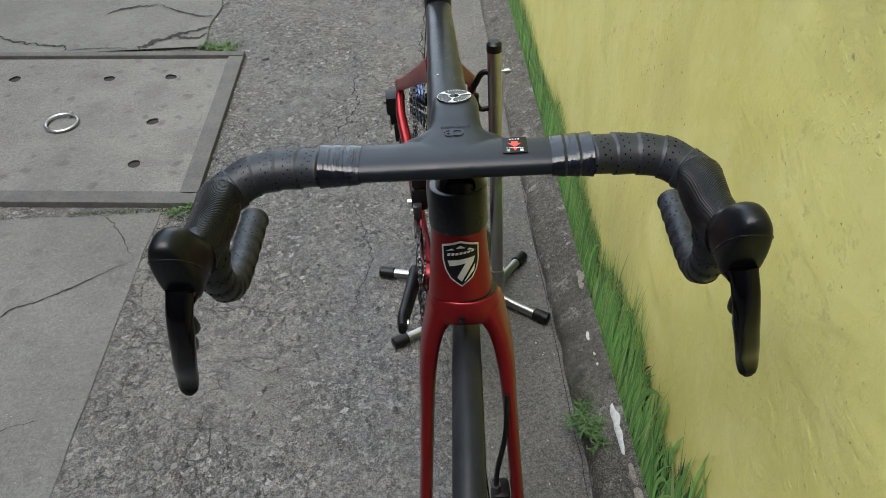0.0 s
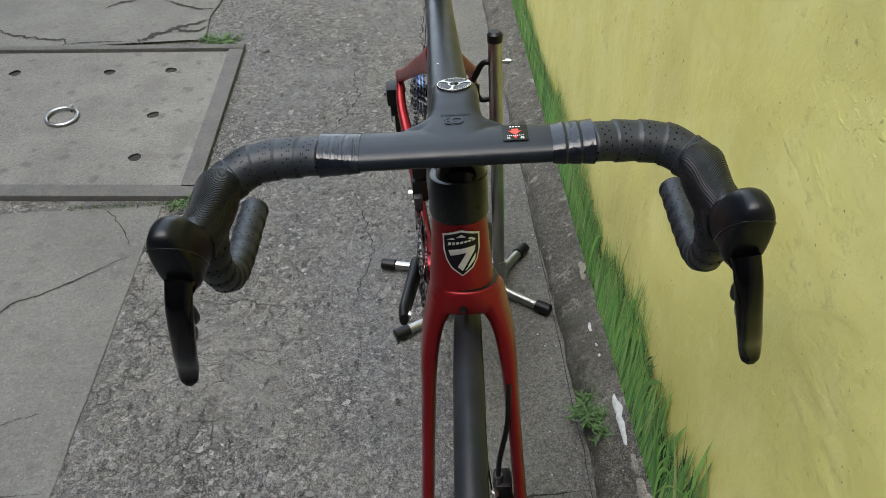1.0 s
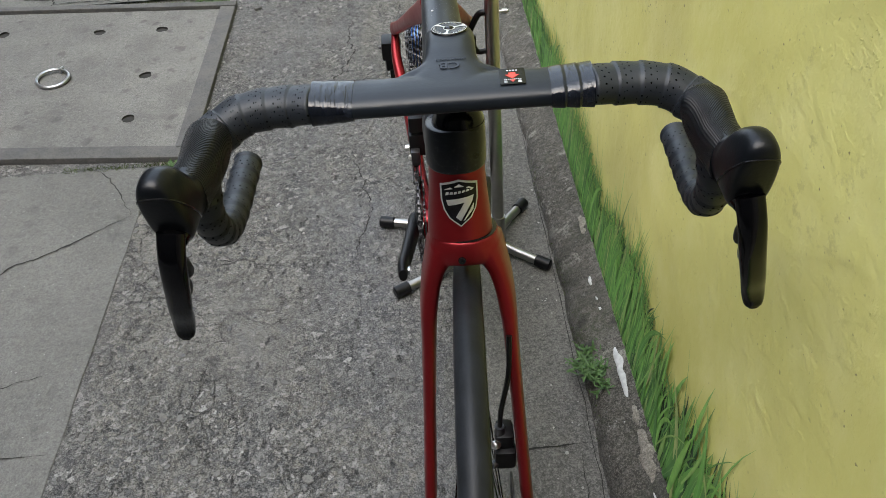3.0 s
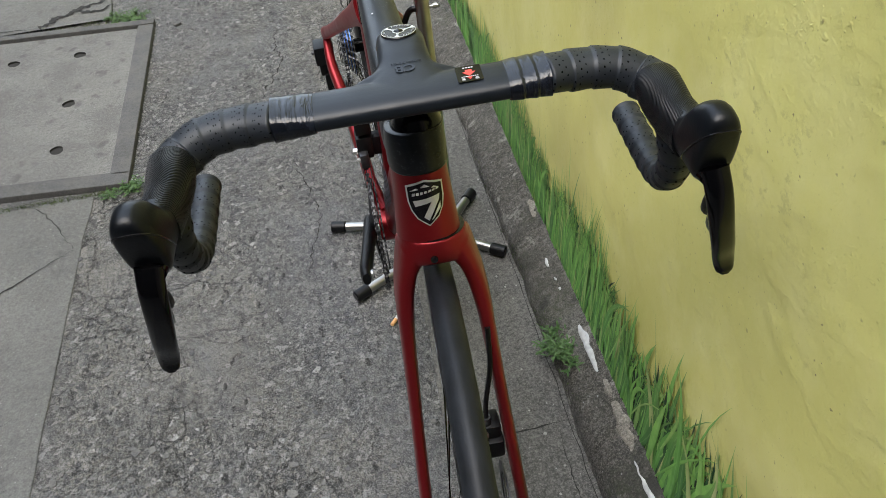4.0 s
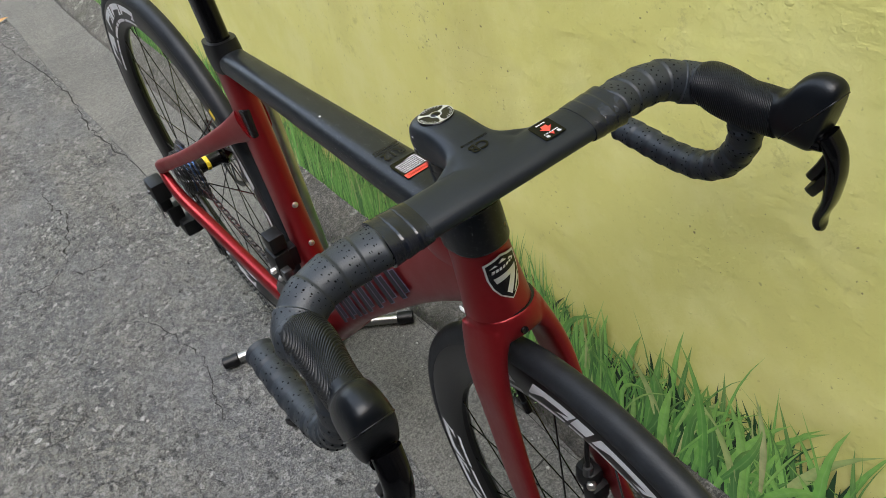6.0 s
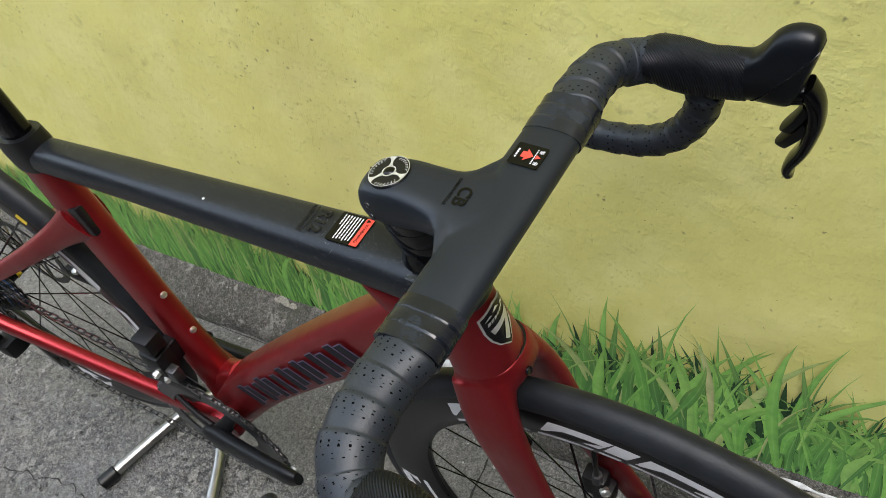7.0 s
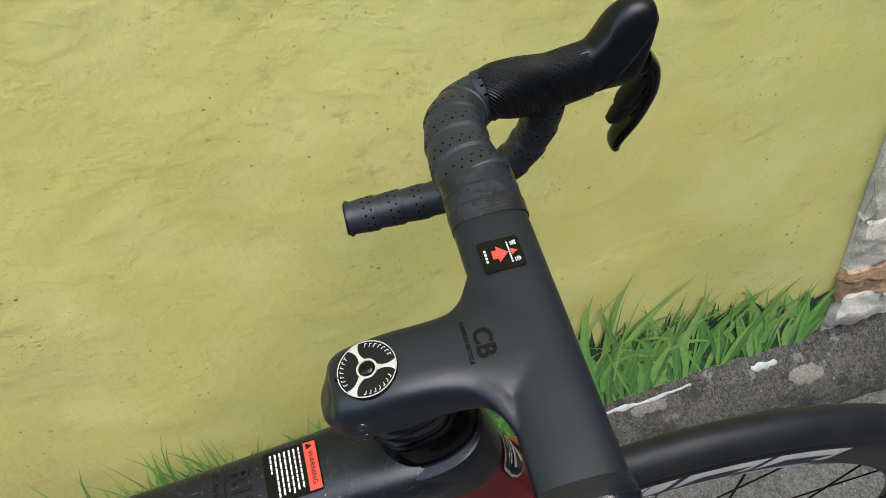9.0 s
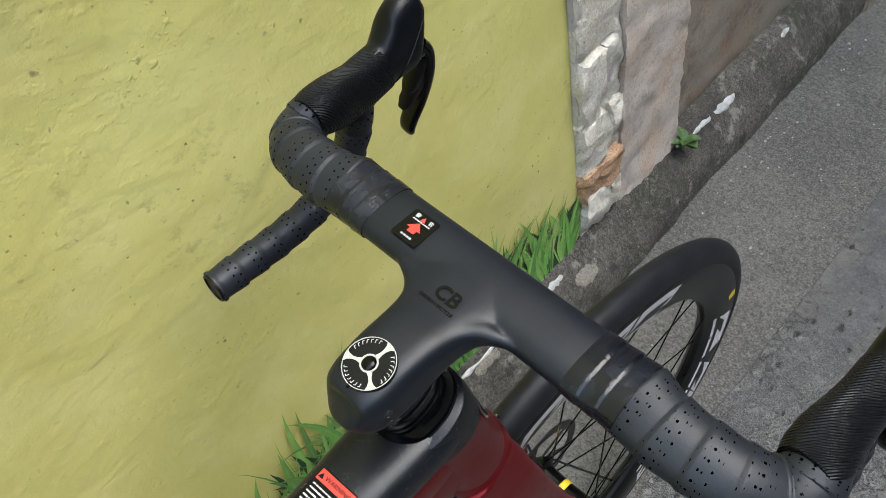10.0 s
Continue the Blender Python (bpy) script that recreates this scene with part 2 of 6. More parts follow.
def mat_blade():
    """Printed grass: each leaf its own green, yellower towards the tip, shading printed in; UV runs across and along
    the leaf.
    """
    m = Mat("grass green", 0.48)
    g = m.t.nodes.new("ShaderNodeNewGeometry")
    r = g.outputs["Random Per Island"]
    sep = m.t.nodes.new("ShaderNodeSeparateXYZ")
    m.t.links.new(m.coord("UV"), sep.inputs[0])
    c = m.ramp(r, [(0.0, (0.055, 0.165, 0.045)), (0.2, (0.095, 0.265, 0.060)), (0.5, (0.165, 0.430, 0.080)), (0.8, (0.270, 0.560, 0.120)), (0.94, (0.31, 0.50, 0.14)), (0.97, (0.46, 0.50, 0.20)), (1.0, (0.50, 0.46, 0.24))])
    tip = m.ramp(sep.outputs[1], [(0.0, 0.0), (0.5, 0.05), (0.85, 0.35), (1.0, 0.6)])
    c = m.mix(tip, c, (0.30, 0.42, 0.10))
    rib = m.ramp(sep.outputs[0], [(0.40, 0.0), (0.5, 0.40), (0.60, 0.0)])
    c = m.mix(rib, c, (0.30, 0.48, 0.18))
    c = m.mix(m.ramp(m.noise(60, 4), [(0.4, 0.0), (0.7, 0.35)]), c, (0.080, 0.22, 0.06))
    # Printed shading: one half of every leaf is darker.
    side = m.ramp(sep.outputs[0], [(0.0, 0.30), (0.5, 0.0)])
    c = m.mix(side, c, (0.045, 0.130, 0.040))
    # Leaves with u above 1.5 take dark greens that print the shaded gaps.
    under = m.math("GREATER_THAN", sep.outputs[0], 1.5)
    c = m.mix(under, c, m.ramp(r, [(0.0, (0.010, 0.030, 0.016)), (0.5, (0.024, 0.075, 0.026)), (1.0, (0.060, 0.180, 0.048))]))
    m.color(c)
    m.put(m.b, "Specular IOR Level", 0.35)
    return m.m


def mat_carbon(name, color, rough=0.34, speck=0.0, gloss=0.3):
    m = Mat(name, rough)
    m.b.inputs["Specular IOR Level"].default_value = gloss
    m.rough(m.ramp(m.noise(35, 3), [(0.3, rough - 0.05), (0.7, rough + 0.06)]))
    c = m.ramp(m.noise(6, 2), [(0.3, color), (0.7, tuple(v * 1.25 for v in color))])
    if speck:
        s = m.ramp(m.voronoi(850), [(0.0, 1.0), (0.13, 1.0), (0.18, 0.0)])
        keep = m.ramp(m.noise(330, 2), [(0.50, 0.0), (0.58, speck * 0.8)])
        c = m.mix(m.math("MULTIPLY", s, keep), c, (0.6, 0.6, 0.6))
    m.color(c)
    m.bump(m.noise(700, 2), 0.0003, 0.25)
    return m.m


def mat_red():
    m = Mat("satin candy red paint", 0.36, 0.75)
    m.color(m.ramp(m.noise(3, 2), [(0.3, (0.205, 0.0085, 0.0120)), (0.7, (0.245, 0.0100, 0.0140))]))
    m.rough(m.ramp(m.noise(40, 3), [(0.3, 0.36), (0.7, 0.44)]))
    m.b.inputs["Coat Weight"].default_value = 0.25
    m.b.inputs["Coat Roughness"].default_value = 0.22
    m.bump(m.noise(900, 2), 0.0002, 0.2)
    return m.m


def mat_vinyl():
    """Wound electrical tape: glossy, wrinkled along the turns."""
    m = Mat("shiny black vinyl tape", 0.12)
    v = m.scaled(m.coord(), (1.0, 0.12, 0.12))
    streak = m.noise(300, 4, 0.65, v)
    blot = m.noise(60, 3, 0.6)
    m.color(m.mix(m.ramp(blot, [(0.45, 0.0), (0.6, 1.0)]), (0.005, 0.0062, 0.0095), (0.010, 0.013, 0.020)))
    m.b.inputs["Specular IOR Level"].default_value = 0.42
    m.rough(m.ramp(blot, [(0.42, 0.09), (0.6, 0.22)]))
    m.bump(streak, 0.0008, 0.5)
    m.bump(m.noise(110, 3), 0.0016, 0.4)
    return m.m


def mat_tape():
    """Perforated bar tape; UV runs in metres, along and around."""
    m = Mat("perforated black bar tape", 0.47, 0.0, (0.02, 0.02, 0.022))
    uv = m.coord("UV")
    sep = m.t.nodes.new("ShaderNodeSeparateXYZ")
    m.t.links.new(uv, sep.inputs[0])
    u, v = sep.outputs[0], sep.outputs[1]
    skew = m.math("ADD", u, m.math("MULTIPLY", v, 0.06))
    wrap = m.math("FRACT", m.math("DIVIDE", skew, 0.019))
    band = m.math("MULTIPLY", m.math("GREATER_THAN", wrap, 0.16), m.math("LESS_THAN", wrap, 0.66))
    gu = m.math("DIVIDE", skew, 0.0048)
    row = m.math("FLOOR", gu)
    gv = m.math("ADD", m.math("DIVIDE", v, 0.0062), m.math("MULTIPLY", m.math("MODULO", row, 2.0), 0.5))
    du = m.math("MULTIPLY", m.math("SUBTRACT", m.math("FRACT", gu), 0.5), 0.0048)
    dv = m.math("MULTIPLY", m.math("SUBTRACT", m.math("FRACT", gv), 0.5), 0.0062)
    d = m.math("SQRT", m.math("ADD", m.math("MULTIPLY", du, du), m.math("MULTIPLY", dv, dv)))
    hole = m.math("MULTIPLY", m.math("LESS_THAN", d, 0.00080), band)
    c = m.ramp(m.noise(45, 4), [(0.3, (0.0108, 0.0134, 0.0178)), (0.7, (0.0162, 0.0198, 0.0256))])
    m.color(m.mix(hole, c, (0.001, 0.001, 0.001)))
    m.put(m.b, "Specular IOR Level", m.math("MULTIPLY", m.math("SUBTRACT", 1.0, hole), 0.40))
    m.bump(m.math("SUBTRACT", 1.0, hole), 0.001, 0.8)
    m.bump(m.noise(600, 3), 0.0005, 0.35)
    return m.m


def mat_ribbed():
    m = Mat("ribbed rubber hood", 0.36, 0.0, (0.0042, 0.0050, 0.0066))
    w = m.node("ShaderNodeTexWave", Scale=230.0, Distortion=1.0, Detail=1.0)
    w.inputs["Detail Scale"].default_value = 0.3
    rot = m.t.nodes.new("ShaderNodeMapping")
    rot.inputs["Rotation"].default_value = (0.0, 0.4, 0.75)
    m.t.links.new(m.coord(), rot.inputs[0])
    m.t.links.new(rot.outputs[0], w.inputs["Vector"])
    m.bump(w.outputs["Fac"], 0.0009, 0.75)
    m.bump(m.noise(800, 2), 0.0003, 0.3)
    return m.m


def mat_plain(name, color, rough=0.5, metal=0.0, vary=0.15, bump=0.15, scale=60):
    m = Mat(name, rough, metal)
    m.color(m.ramp(m.noise(scale, 3), [(0.3, tuple(v * (1 - vary) for v in color)), (0.7, tuple(min(1, v * (1 + vary)) for v in color))]))
    if bump:
        m.bump(m.noise(scale * 8, 2), 0.0005, bump)
    return m.m


def mat_plaster(name, tone=1.0):
    m = Mat(name, 0.9)
    big = m.noise(5, 5, 0.6)
    mid = m.noise(26, 5, 0.65)
    fine = m.noise(180, 3, 0.7)
    c = m.ramp(big, [(0.35, (0.50, 0.395, 0.32)), (0.5, (0.53, 0.475, 0.42)), (0.65, (0.56, 0.42, 0.315))])
    c = m.mix(m.ramp(mid, [(0.54, 0.0), (0.7, 0.4)]), c, (0.27, 0.245, 0.215))
    c = m.mix(m.ramp(fine, [(0.35, 0.4), (0.5, 0.0)]), c, (0.19, 0.165, 0.14))
    c = m.mix(m.ramp(m.noise(11, 6, 0.75, distort=0.5), [(0.50, 0.0), (0.60, 0.55)]), c, (0.50, 0.47, 0.43))
    c = m.mix(m.ramp(m.noise(8, 6, 0.75), [(0.52, 0.0), (0.64, 0.6)]), c, (0.17, 0.14, 0.115))
    if tone != 1.0:
        c = m.scaled(c, (tone, tone * 0.97, tone * 0.90))
    m.color(c)
    m.bump(mid, 0.010, 0.5)
    m.bump(fine, 0.004, 0.6)
    return m.m


def mat_rubble():
    m = Mat("broken whitish render and brick", 0.92)
    a = m.noise(9, 5, 0.6, distort=0.6)
    b = m.noise(13, 4, 0.6)
    fine = m.noise(150, 3, 0.7)
    c = m.ramp(a, [(0.30, (0.30, 0.285, 0.255)), (0.44, (0.56, 0.535, 0.465)), (0.6, (0.64, 0.615, 0.545)), (0.72, (0.44, 0.40, 0.335))])
    c = m.mix(m.ramp(b, [(0.56, 0.0), (0.62, 0.8)]), c, (0.44, 0.40, 0.40))
    c = m.mix(m.ramp(fine, [(0.35, 0.4), (0.5, 0.0)]), c, (0.20, 0.185, 0.16))
    m.color(c)
    m.bump(a, 0.010, 0.5)
    m.bump(fine, 0.004, 0.6)
    return m.m


ASPHALT = mat_asphalt()
GUTTER = mat_concrete("smooth gutter concrete", (0.078, 0.076, 0.071), (0.125, 0.121, 0.112), 0.55, (0.064, 0.063, 0.061), 0.55, 0.45, 0.0, 0.0, 0.8)
SLAB = mat_concrete("worn slab concrete", (0.096, 0.096, 0.091), (0.126, 0.125, 0.118), 0.30, (0.086, 0.086, 0.080), 0.5, 0.5, 0.0, 0.0, 0.6, 0.4)
COVER = mat_concrete("manhole cover concrete", (0.104, 0.103, 0.099), (0.148, 0.146, 0.138), 0.42, (0.094, 0.093, 0.088), 0.45, 0.6, 0.0, 0.0, 0.7, 0.8)
KERB = mat_concrete("mossy kerb concrete", (0.056, 0.053, 0.046), (0.118, 0.111, 0.097), 0.62, (0.050, 0.045, 0.036), 0.95, 1.2, 0.75, 0.7, 1.0, 1.0)
IRON = mat_concrete("dull cast iron", (0.056, 0.056, 0.057), (0.078, 0.078, 0.078), 0.25, (0.12, 0.115, 0.10), 0.4, 0.25)
# For the added unseen walls only; dark so they send little light back.
BLOCKERWALL = mat_concrete("dark render of the added walls", (0.05, 0.049, 0.045), (0.09, 0.087, 0.078), 0.3, (0.04, 0.04, 0.034), 0.6, 0.4)
YELLOW = mat_yellow()
GRASS = mat_blade()
PLASTER = mat_plaster("weathered pink plaster")
# Same plaster, browner; the low tone also paints in the far wall's shade.
DIMBROWN = mat_plaster("brown plaster darkened for shade", 0.52)
RUBBLE = mat_rubble()
CARBON = mat_carbon("matt black carbon", (0.0062, 0.0085, 0.0125), 0.38, 0.0, 0.34)
TOPBLACK = mat_carbon("satin black paint with sparkle", (0.0046, 0.0058, 0.0080), 0.32, 1.0, 0.32)
RED = mat_red()
TAPE = mat_tape()
RIBBED = mat_ribbed()
RUBBER = mat_plain("smooth black rubber", (0.0032, 0.0032, 0.0038), 0.42, 0.0, 0.2, 0.2)
HORN = mat_plain("matt black hood rubber", (0.0028, 0.0036, 0.0052), 0.34, 0.0, 0.15, 0.2)
TYRE = mat_plain("dusty tyre rubber", (0.0095, 0.011, 0.0138), 0.52, 0.0, 0.3, 0.4, 40)
GLOSS = mat_plain("gloss black plastic", (0.0012, 0.0012, 0.0016), 0.14, 0.0, 0.1, 0.0)
GLOSS.node_tree.nodes["Principled BSDF"].inputs["Specular IOR Level"].default_value = 0.26
VINYL = mat_vinyl()
RIM = mat_plain("satin black rim", (0.003, 0.003, 0.0034), 0.32, 0.0, 0.1, 0.05)
WHITE = mat_plain("white print", (0.62, 0.62, 0.64), 0.5, 0.0, 0.08, 0.0)
SILVER = mat_plain("silver print", (0.6, 0.6, 0.58), 0.35, 0.6, 0.06, 0.0)
CHROME = mat_plain("chromed steel", (0.36, 0.35, 0.33), 0.32, 1.0, 0.1, 0.1, 30)
NICKEL = mat_plain("satin nickel", (0.72, 0.70, 0.67), 0.38, 1.0, 0.08, 0.1, 60)
STEEL = mat_plain("brushed steel", (0.42, 0.42, 0.42), 0.32, 1.0, 0.2, 0.1, 90)
DARKSTEEL = mat_plain("dark oiled steel", (0.09, 0.09, 0.095), 0.38, 0.9, 0.25, 0.1, 90)
BLACKBOX = mat_plain("black moulded plastic", (0.003, 0.0032, 0.0038), 0.45, 0.0, 0.15, 0.2)
INK = mat_plain("dark gloss lettering", (0.006, 0.006, 0.007), 0.25, 0.0, 0.1, 0.0)
CHAIN = mat_plain("worn chain steel", (0.035, 0.035, 0.037), 0.28, 0.7, 0.35, 0.1, 200)
PRINT = mat_plain("clear gloss lettering", (0.0010, 0.0012, 0.0018), 0.09, 0.0, 0.1, 0.0)
INKBLUE = mat_plain("dark blue-black lettering", (0.004, 0.004, 0.008), 0.55, 0.0, 0.1, 0.0)
PALELINE = mat_plain("pale lilac outline", (0.115, 0.095, 0.16), 0.4, 0.0, 0.1, 0.0)
STICKRED = mat_plain("red sticker", (0.62, 0.05, 0.03), 0.45, 0.0, 0.08, 0.0)
YELLOWRING = mat_plain("yellow print", (0.75, 0.55, 0.03), 0.4, 0.0, 0.08, 0.0)
FLAKE = mat_concrete("pale mortar flake", (0.17, 0.155, 0.13), (0.24, 0.225, 0.19), 0.4, (0.11, 0.10, 0.085), 0.5, 0.5)
WHITEPAINT = mat_plain("spilt white paint", (0.42, 0.425, 0.42), 0.45, 0.0, 0.25, 0.5, 90)
BLUE = mat_plain("blue anodised metal", (0.04, 0.13, 0.4), 0.3, 0.8, 0.1, 0.0)
BUTT = mat_plain("tan filter paper", (0.55, 0.3, 0.12), 0.8, 0.0, 0.15, 0.2)
WEED = mat_plain("weed green", (0.050, 0.105, 0.026), 0.6, 0.0, 0.4, 0.2, 120)
DARKGAP = mat_plain("near-black crack and hole fill", (0.016, 0.0155, 0.014), 0.95, 0.0, 0.3, 0.3)
STONE = mat_plain("pale pebble", (0.27, 0.265, 0.25), 0.85, 0.0, 0.3, 0.4, 90)
CHIP = mat_concrete("grey stone chip", (0.055, 0.058, 0.063), (0.12, 0.118, 0.112), 0.3, (0.17, 0.165, 0.15), 0.5, 0.2)
MOSS = mat_plain("dark moss", (0.05, 0.075, 0.022), 0.9, 0.0, 0.5, 0.2, 60)
BRICK = mat_concrete("broken orange brick", (0.38, 0.225, 0.13), (0.50, 0.32, 0.195), 0.4, (0.22, 0.17, 0.13), 0.5, 0.6)
RENDER = mat_concrete("chalky white render", (0.50, 0.46, 0.375), (0.68, 0.64, 0.55), 0.30, (0.40, 0.35, 0.27), 0.6, 0.6)
DRYLEAF = mat_plain("dry leaf", (0.35, 0.2, 0.08), 0.8, 0.0, 0.3, 0.3)


# ---- mesh helpers ----
def finish(ob, mat, angle=35):
    me = ob.data
    me.materials.append(mat)
    me.polygons.foreach_set("use_smooth", [True] * len(me.polygons))
    me.set_sharp_from_angle(angle=radians(angle))
    return ob


def mesh_object(name, verts, faces, mat, uvs=None, xf=None, angle=35):
    me = bpy.data.meshes.new(name)
    me.from_pydata([tuple(v) for v in verts], [], faces)
    if uvs is not None:
        layer = me.uv_layers.new(name="UVMap")
        for poly in me.polygons:
            for li, key in zip(poly.loop_indices, uvs[poly.index]):
                layer.data[li].uv = key
    bm = bmesh.new()
    bm.from_mesh(me)
    bmesh.ops.recalc_face_normals(bm, faces=bm.faces)
    bm.to_mesh(me)
    bm.free()
    if xf is not None:
        me.transform(xf)
    ob = new(name, me)
    return finish(ob, mat, angle)


def part(name, geo, mat, parent=None, label="", xf=None, angle=35):
    """geo: (verts, faces) or (verts, faces, uvs). One mesh under a thing or a part."""
    ob = mesh_object(name, geo[0], geo[1], mat, geo[2] if len(geo) > 2 else None, xf, angle)
    if parent is not None:
        ob.parent = parent
    return tagged(ob, label)


def blended(name, geo, mat, parent, label, xf, voxel, rounds):
    """Several closed skins cast into one seamless moulding."""
    ob = part(name, geo, mat, parent, label, xf)
    cast = ob.modifiers.new("cast", "REMESH")
    cast.mode, cast.voxel_size, cast.use_smooth_shade = "VOXEL", voxel, True
    soft = ob.modifiers.new("soft", "SMOOTH")
    soft.factor, soft.iterations = 0.5, rounds
    return ob


def empty(name, label, category, group="", kind=""):
    return tagged(new(name), label, category, group, kind)


def join(*geos):
    verts, faces = [], []
    for g in geos:
        k = len(verts)
        verts += list(g[0])
        faces += [[i + k for i in f] for f in g[1]]
    return verts, faces


def moved(geo, m):
    return [m @ Vector(v) for v in geo[0]], geo[1]


def spline(ctrl, n):
    """Catmull-Rom through rows of numbers, n samples between each two."""
    c = np.array(ctrl, float)
    p = np.vstack([2 * c[0] - c[1], c, 2 * c[-1] - c[-2]])
    out = []
    for i in range(len(c) - 1):
        a, b, d, e = p[i:i + 4]
        for t in np.arange(n) / n:
            out.append(0.5 * (2 * b + (d - a) * t + (2 * a - 5 * b + 4 * d - e) * t ** 2 + (3 * b - a - 3 * d + e) * t ** 3))
    out.append(c[-1])
    return np.array(out)


def oval(w, h, n=2.0, m=20):
    """A superellipse of full width w and height h."""
    a = np.arange(m) * 2 * np.pi / m
    c, s = np.cos(a), np.sin(a)
    return [(w / 2 * np.sign(x) * abs(x) ** (2 / n), h / 2 * np.sign(y) * abs(y) ** (2 / n)) for x, y in zip(c, s)]


def sweep(path, sections, up=(0, 0, 1), caps=True, closed=False, uv=False):
    """A skin over sections of (sideways, upward) points along a path."""
    P = [Vector(p) for p in path]
    n, m = len(P), len(sections[0])
    verts, rings = [], []
    upv = Vector(up)
    lens = [0.0]
    for i in range(n):
        a = P[i - 1] if (i or closed) else P[i]
        b = P[(i + 1) % n] if (i < n - 1 or closed) else P[i]
        t = (b - a).normalized()
        side = t.cross(upv)
        if side.length < 1e-4:
            side = t.cross(Vector((0, 1, 0)))
        side.normalize()
        top = side.cross(t)
        rings.append(range(len(verts), len(verts) + m))
        verts += [P[i] + side * x + top * y for x, y in sections[i]]
        if i:
            lens.append(lens[-1] + (P[i] - P[i - 1]).length)
    faces, uvs = [], []
    for i in range(n if closed else n - 1):
        r, q = rings[i], rings[(i + 1) % n]
        s = sections[i]
        per = [0.0]
        for j in range(m):
            x0, y0 = s[j]
            x1, y1 = s[(j + 1) % m]
            per.append(per[-1] + math.hypot(x1 - x0, y1 - y0))
        for j in range(m):
            k = (j + 1) % m
            faces.append([r[j], r[k], q[k], q[j]])
            if uv:
                uvs.append([(lens[i], per[j]), (lens[i], per[j + 1]), (lens[min(i + 1, n - 1)], per[j + 1]), (lens[min(i + 1, n - 1)], per[j])])
    if caps and not closed:
        for r in (list(rings[0]), list(rings[-1])):
            faces.append(r)
            uvs.append([(0, 0)] * m)
    return (verts, faces, uvs) if uv else (verts, faces)


def tube(path, r, m=12, up=(0, 0, 1), caps=True):
    rs = r if isinstance(r, (list, tuple, np.ndarray)) else [r] * len(path)
    return sweep(path, [oval(2 * x, 2 * x, 2, m) for x in rs], up, caps)


def loft(rows, n=4, m=24, up=(0, 0, 1)):
    """rows: x, y, z, width, height, squareness."""
    s = spline(rows, n)
    return sweep(s[:, :3], [oval(max(r[3], 1e-4), max(r[4], 1e-4), r[5], m) for r in s], up)


def lathe(profile, seg=48, close=False):
    """profile: (radius, x); turned round the x axis."""
    verts, faces, k = [], [], len(profile)
    for i in range(seg):
        a = 2 * math.pi * i / seg
        verts += [(x, r * math.cos(a), r * math.sin(a)) for r, x in profile]
    for i in range(seg):
        j = (i + 1) % seg
        for p in range(k if close else k - 1):
            q = (p + 1) % k
            faces.append([i * k + p, i * k + q, j * k + q, j * k + p])
    if not close:
        for p in (0, k - 1):
            if profile[p][0] > 1e-6:
                faces.append([i * k + p for i in range(seg)])
    return verts, faces


def box(cx, cy, cz, sx, sy, sz, bevel=0.0):
    bm = bmesh.new()
    bmesh.ops.create_cube(bm, size=1.0, matrix=Matrix.LocRotScale((cx, cy, cz), None, (sx, sy, sz)))
    if bevel:
        bmesh.ops.bevel(bm, geom=bm.edges[:], offset=bevel, segments=2, profile=0.6, affect="EDGES")
    bm.verts.index_update()
    geo = [v.co.copy() for v in bm.verts], [[v.index for v in f.verts] for f in bm.faces]
    bm.free()
    return geo


def prism(outline, depth):
    """A flat outline in x, y, raised from z = 0 to depth."""
    n = len(outline)
    verts = [(x, y, 0) for x, y in outline] + [(x, y, depth) for x, y in outline]
    faces = [list(range(n))[::-1], list(range(n, 2 * n))] + [[i, (i + 1) % n, n + (i + 1) % n, n + i] for i in range(n)]
    return verts, faces


def lettering(text, size, depth=0.0003, bold=0.0):
    """The built-in font as a mesh, centred, in x, y."""
    cu = bpy.data.curves.new("lettering", "FONT")
    cu.body, cu.size, cu.extrude, cu.offset = text, size, depth, bold
    cu.align_x, cu.align_y = "CENTER", "CENTER"
    cu.resolution_u = 3
    ob = bpy.data.objects.new("lettering", cu)
    scene.collection.objects.link(ob)
    bpy.context.view_layer.update()
    me = ob.evaluated_get(bpy.context.evaluated_depsgraph_get()).to_mesh()
    geo = [v.co.copy() for v in me.vertices], [list(p.vertices) for p in me.polygons]
    ob.to_mesh_clear()
    bpy.data.objects.remove(ob)
    bpy.data.curves.remove(cu)
    return geo


def frame_at(origin, xdir, ydir):
    """A pose whose x and y run along the given ways."""
    x = Vector(xdir).normalized()
    z = x.cross(Vector(ydir)).normalized()
    y = z.cross(x)
    m = Matrix((x, y, z)).transposed().to_4x4()
    m.translation = origin
    return m


def mirror(geo):
    return ([Vector((-v[0], v[1], v[2])) for v in geo[0]], [list(reversed(f)) for f in geo[1]], *geo[2:])


# ---- the lane ----
def wall_x(z):
    return 0.2935 + 0.045 * z


def kerb_top(y):
    return float(np.interp(y, (-1.4, -0.5, -0.36, 0.0, 0.45, 1.0, 2.1), (0.125, 0.118, 0.120, 0.100, 0.083, 0.068, 0.055)))


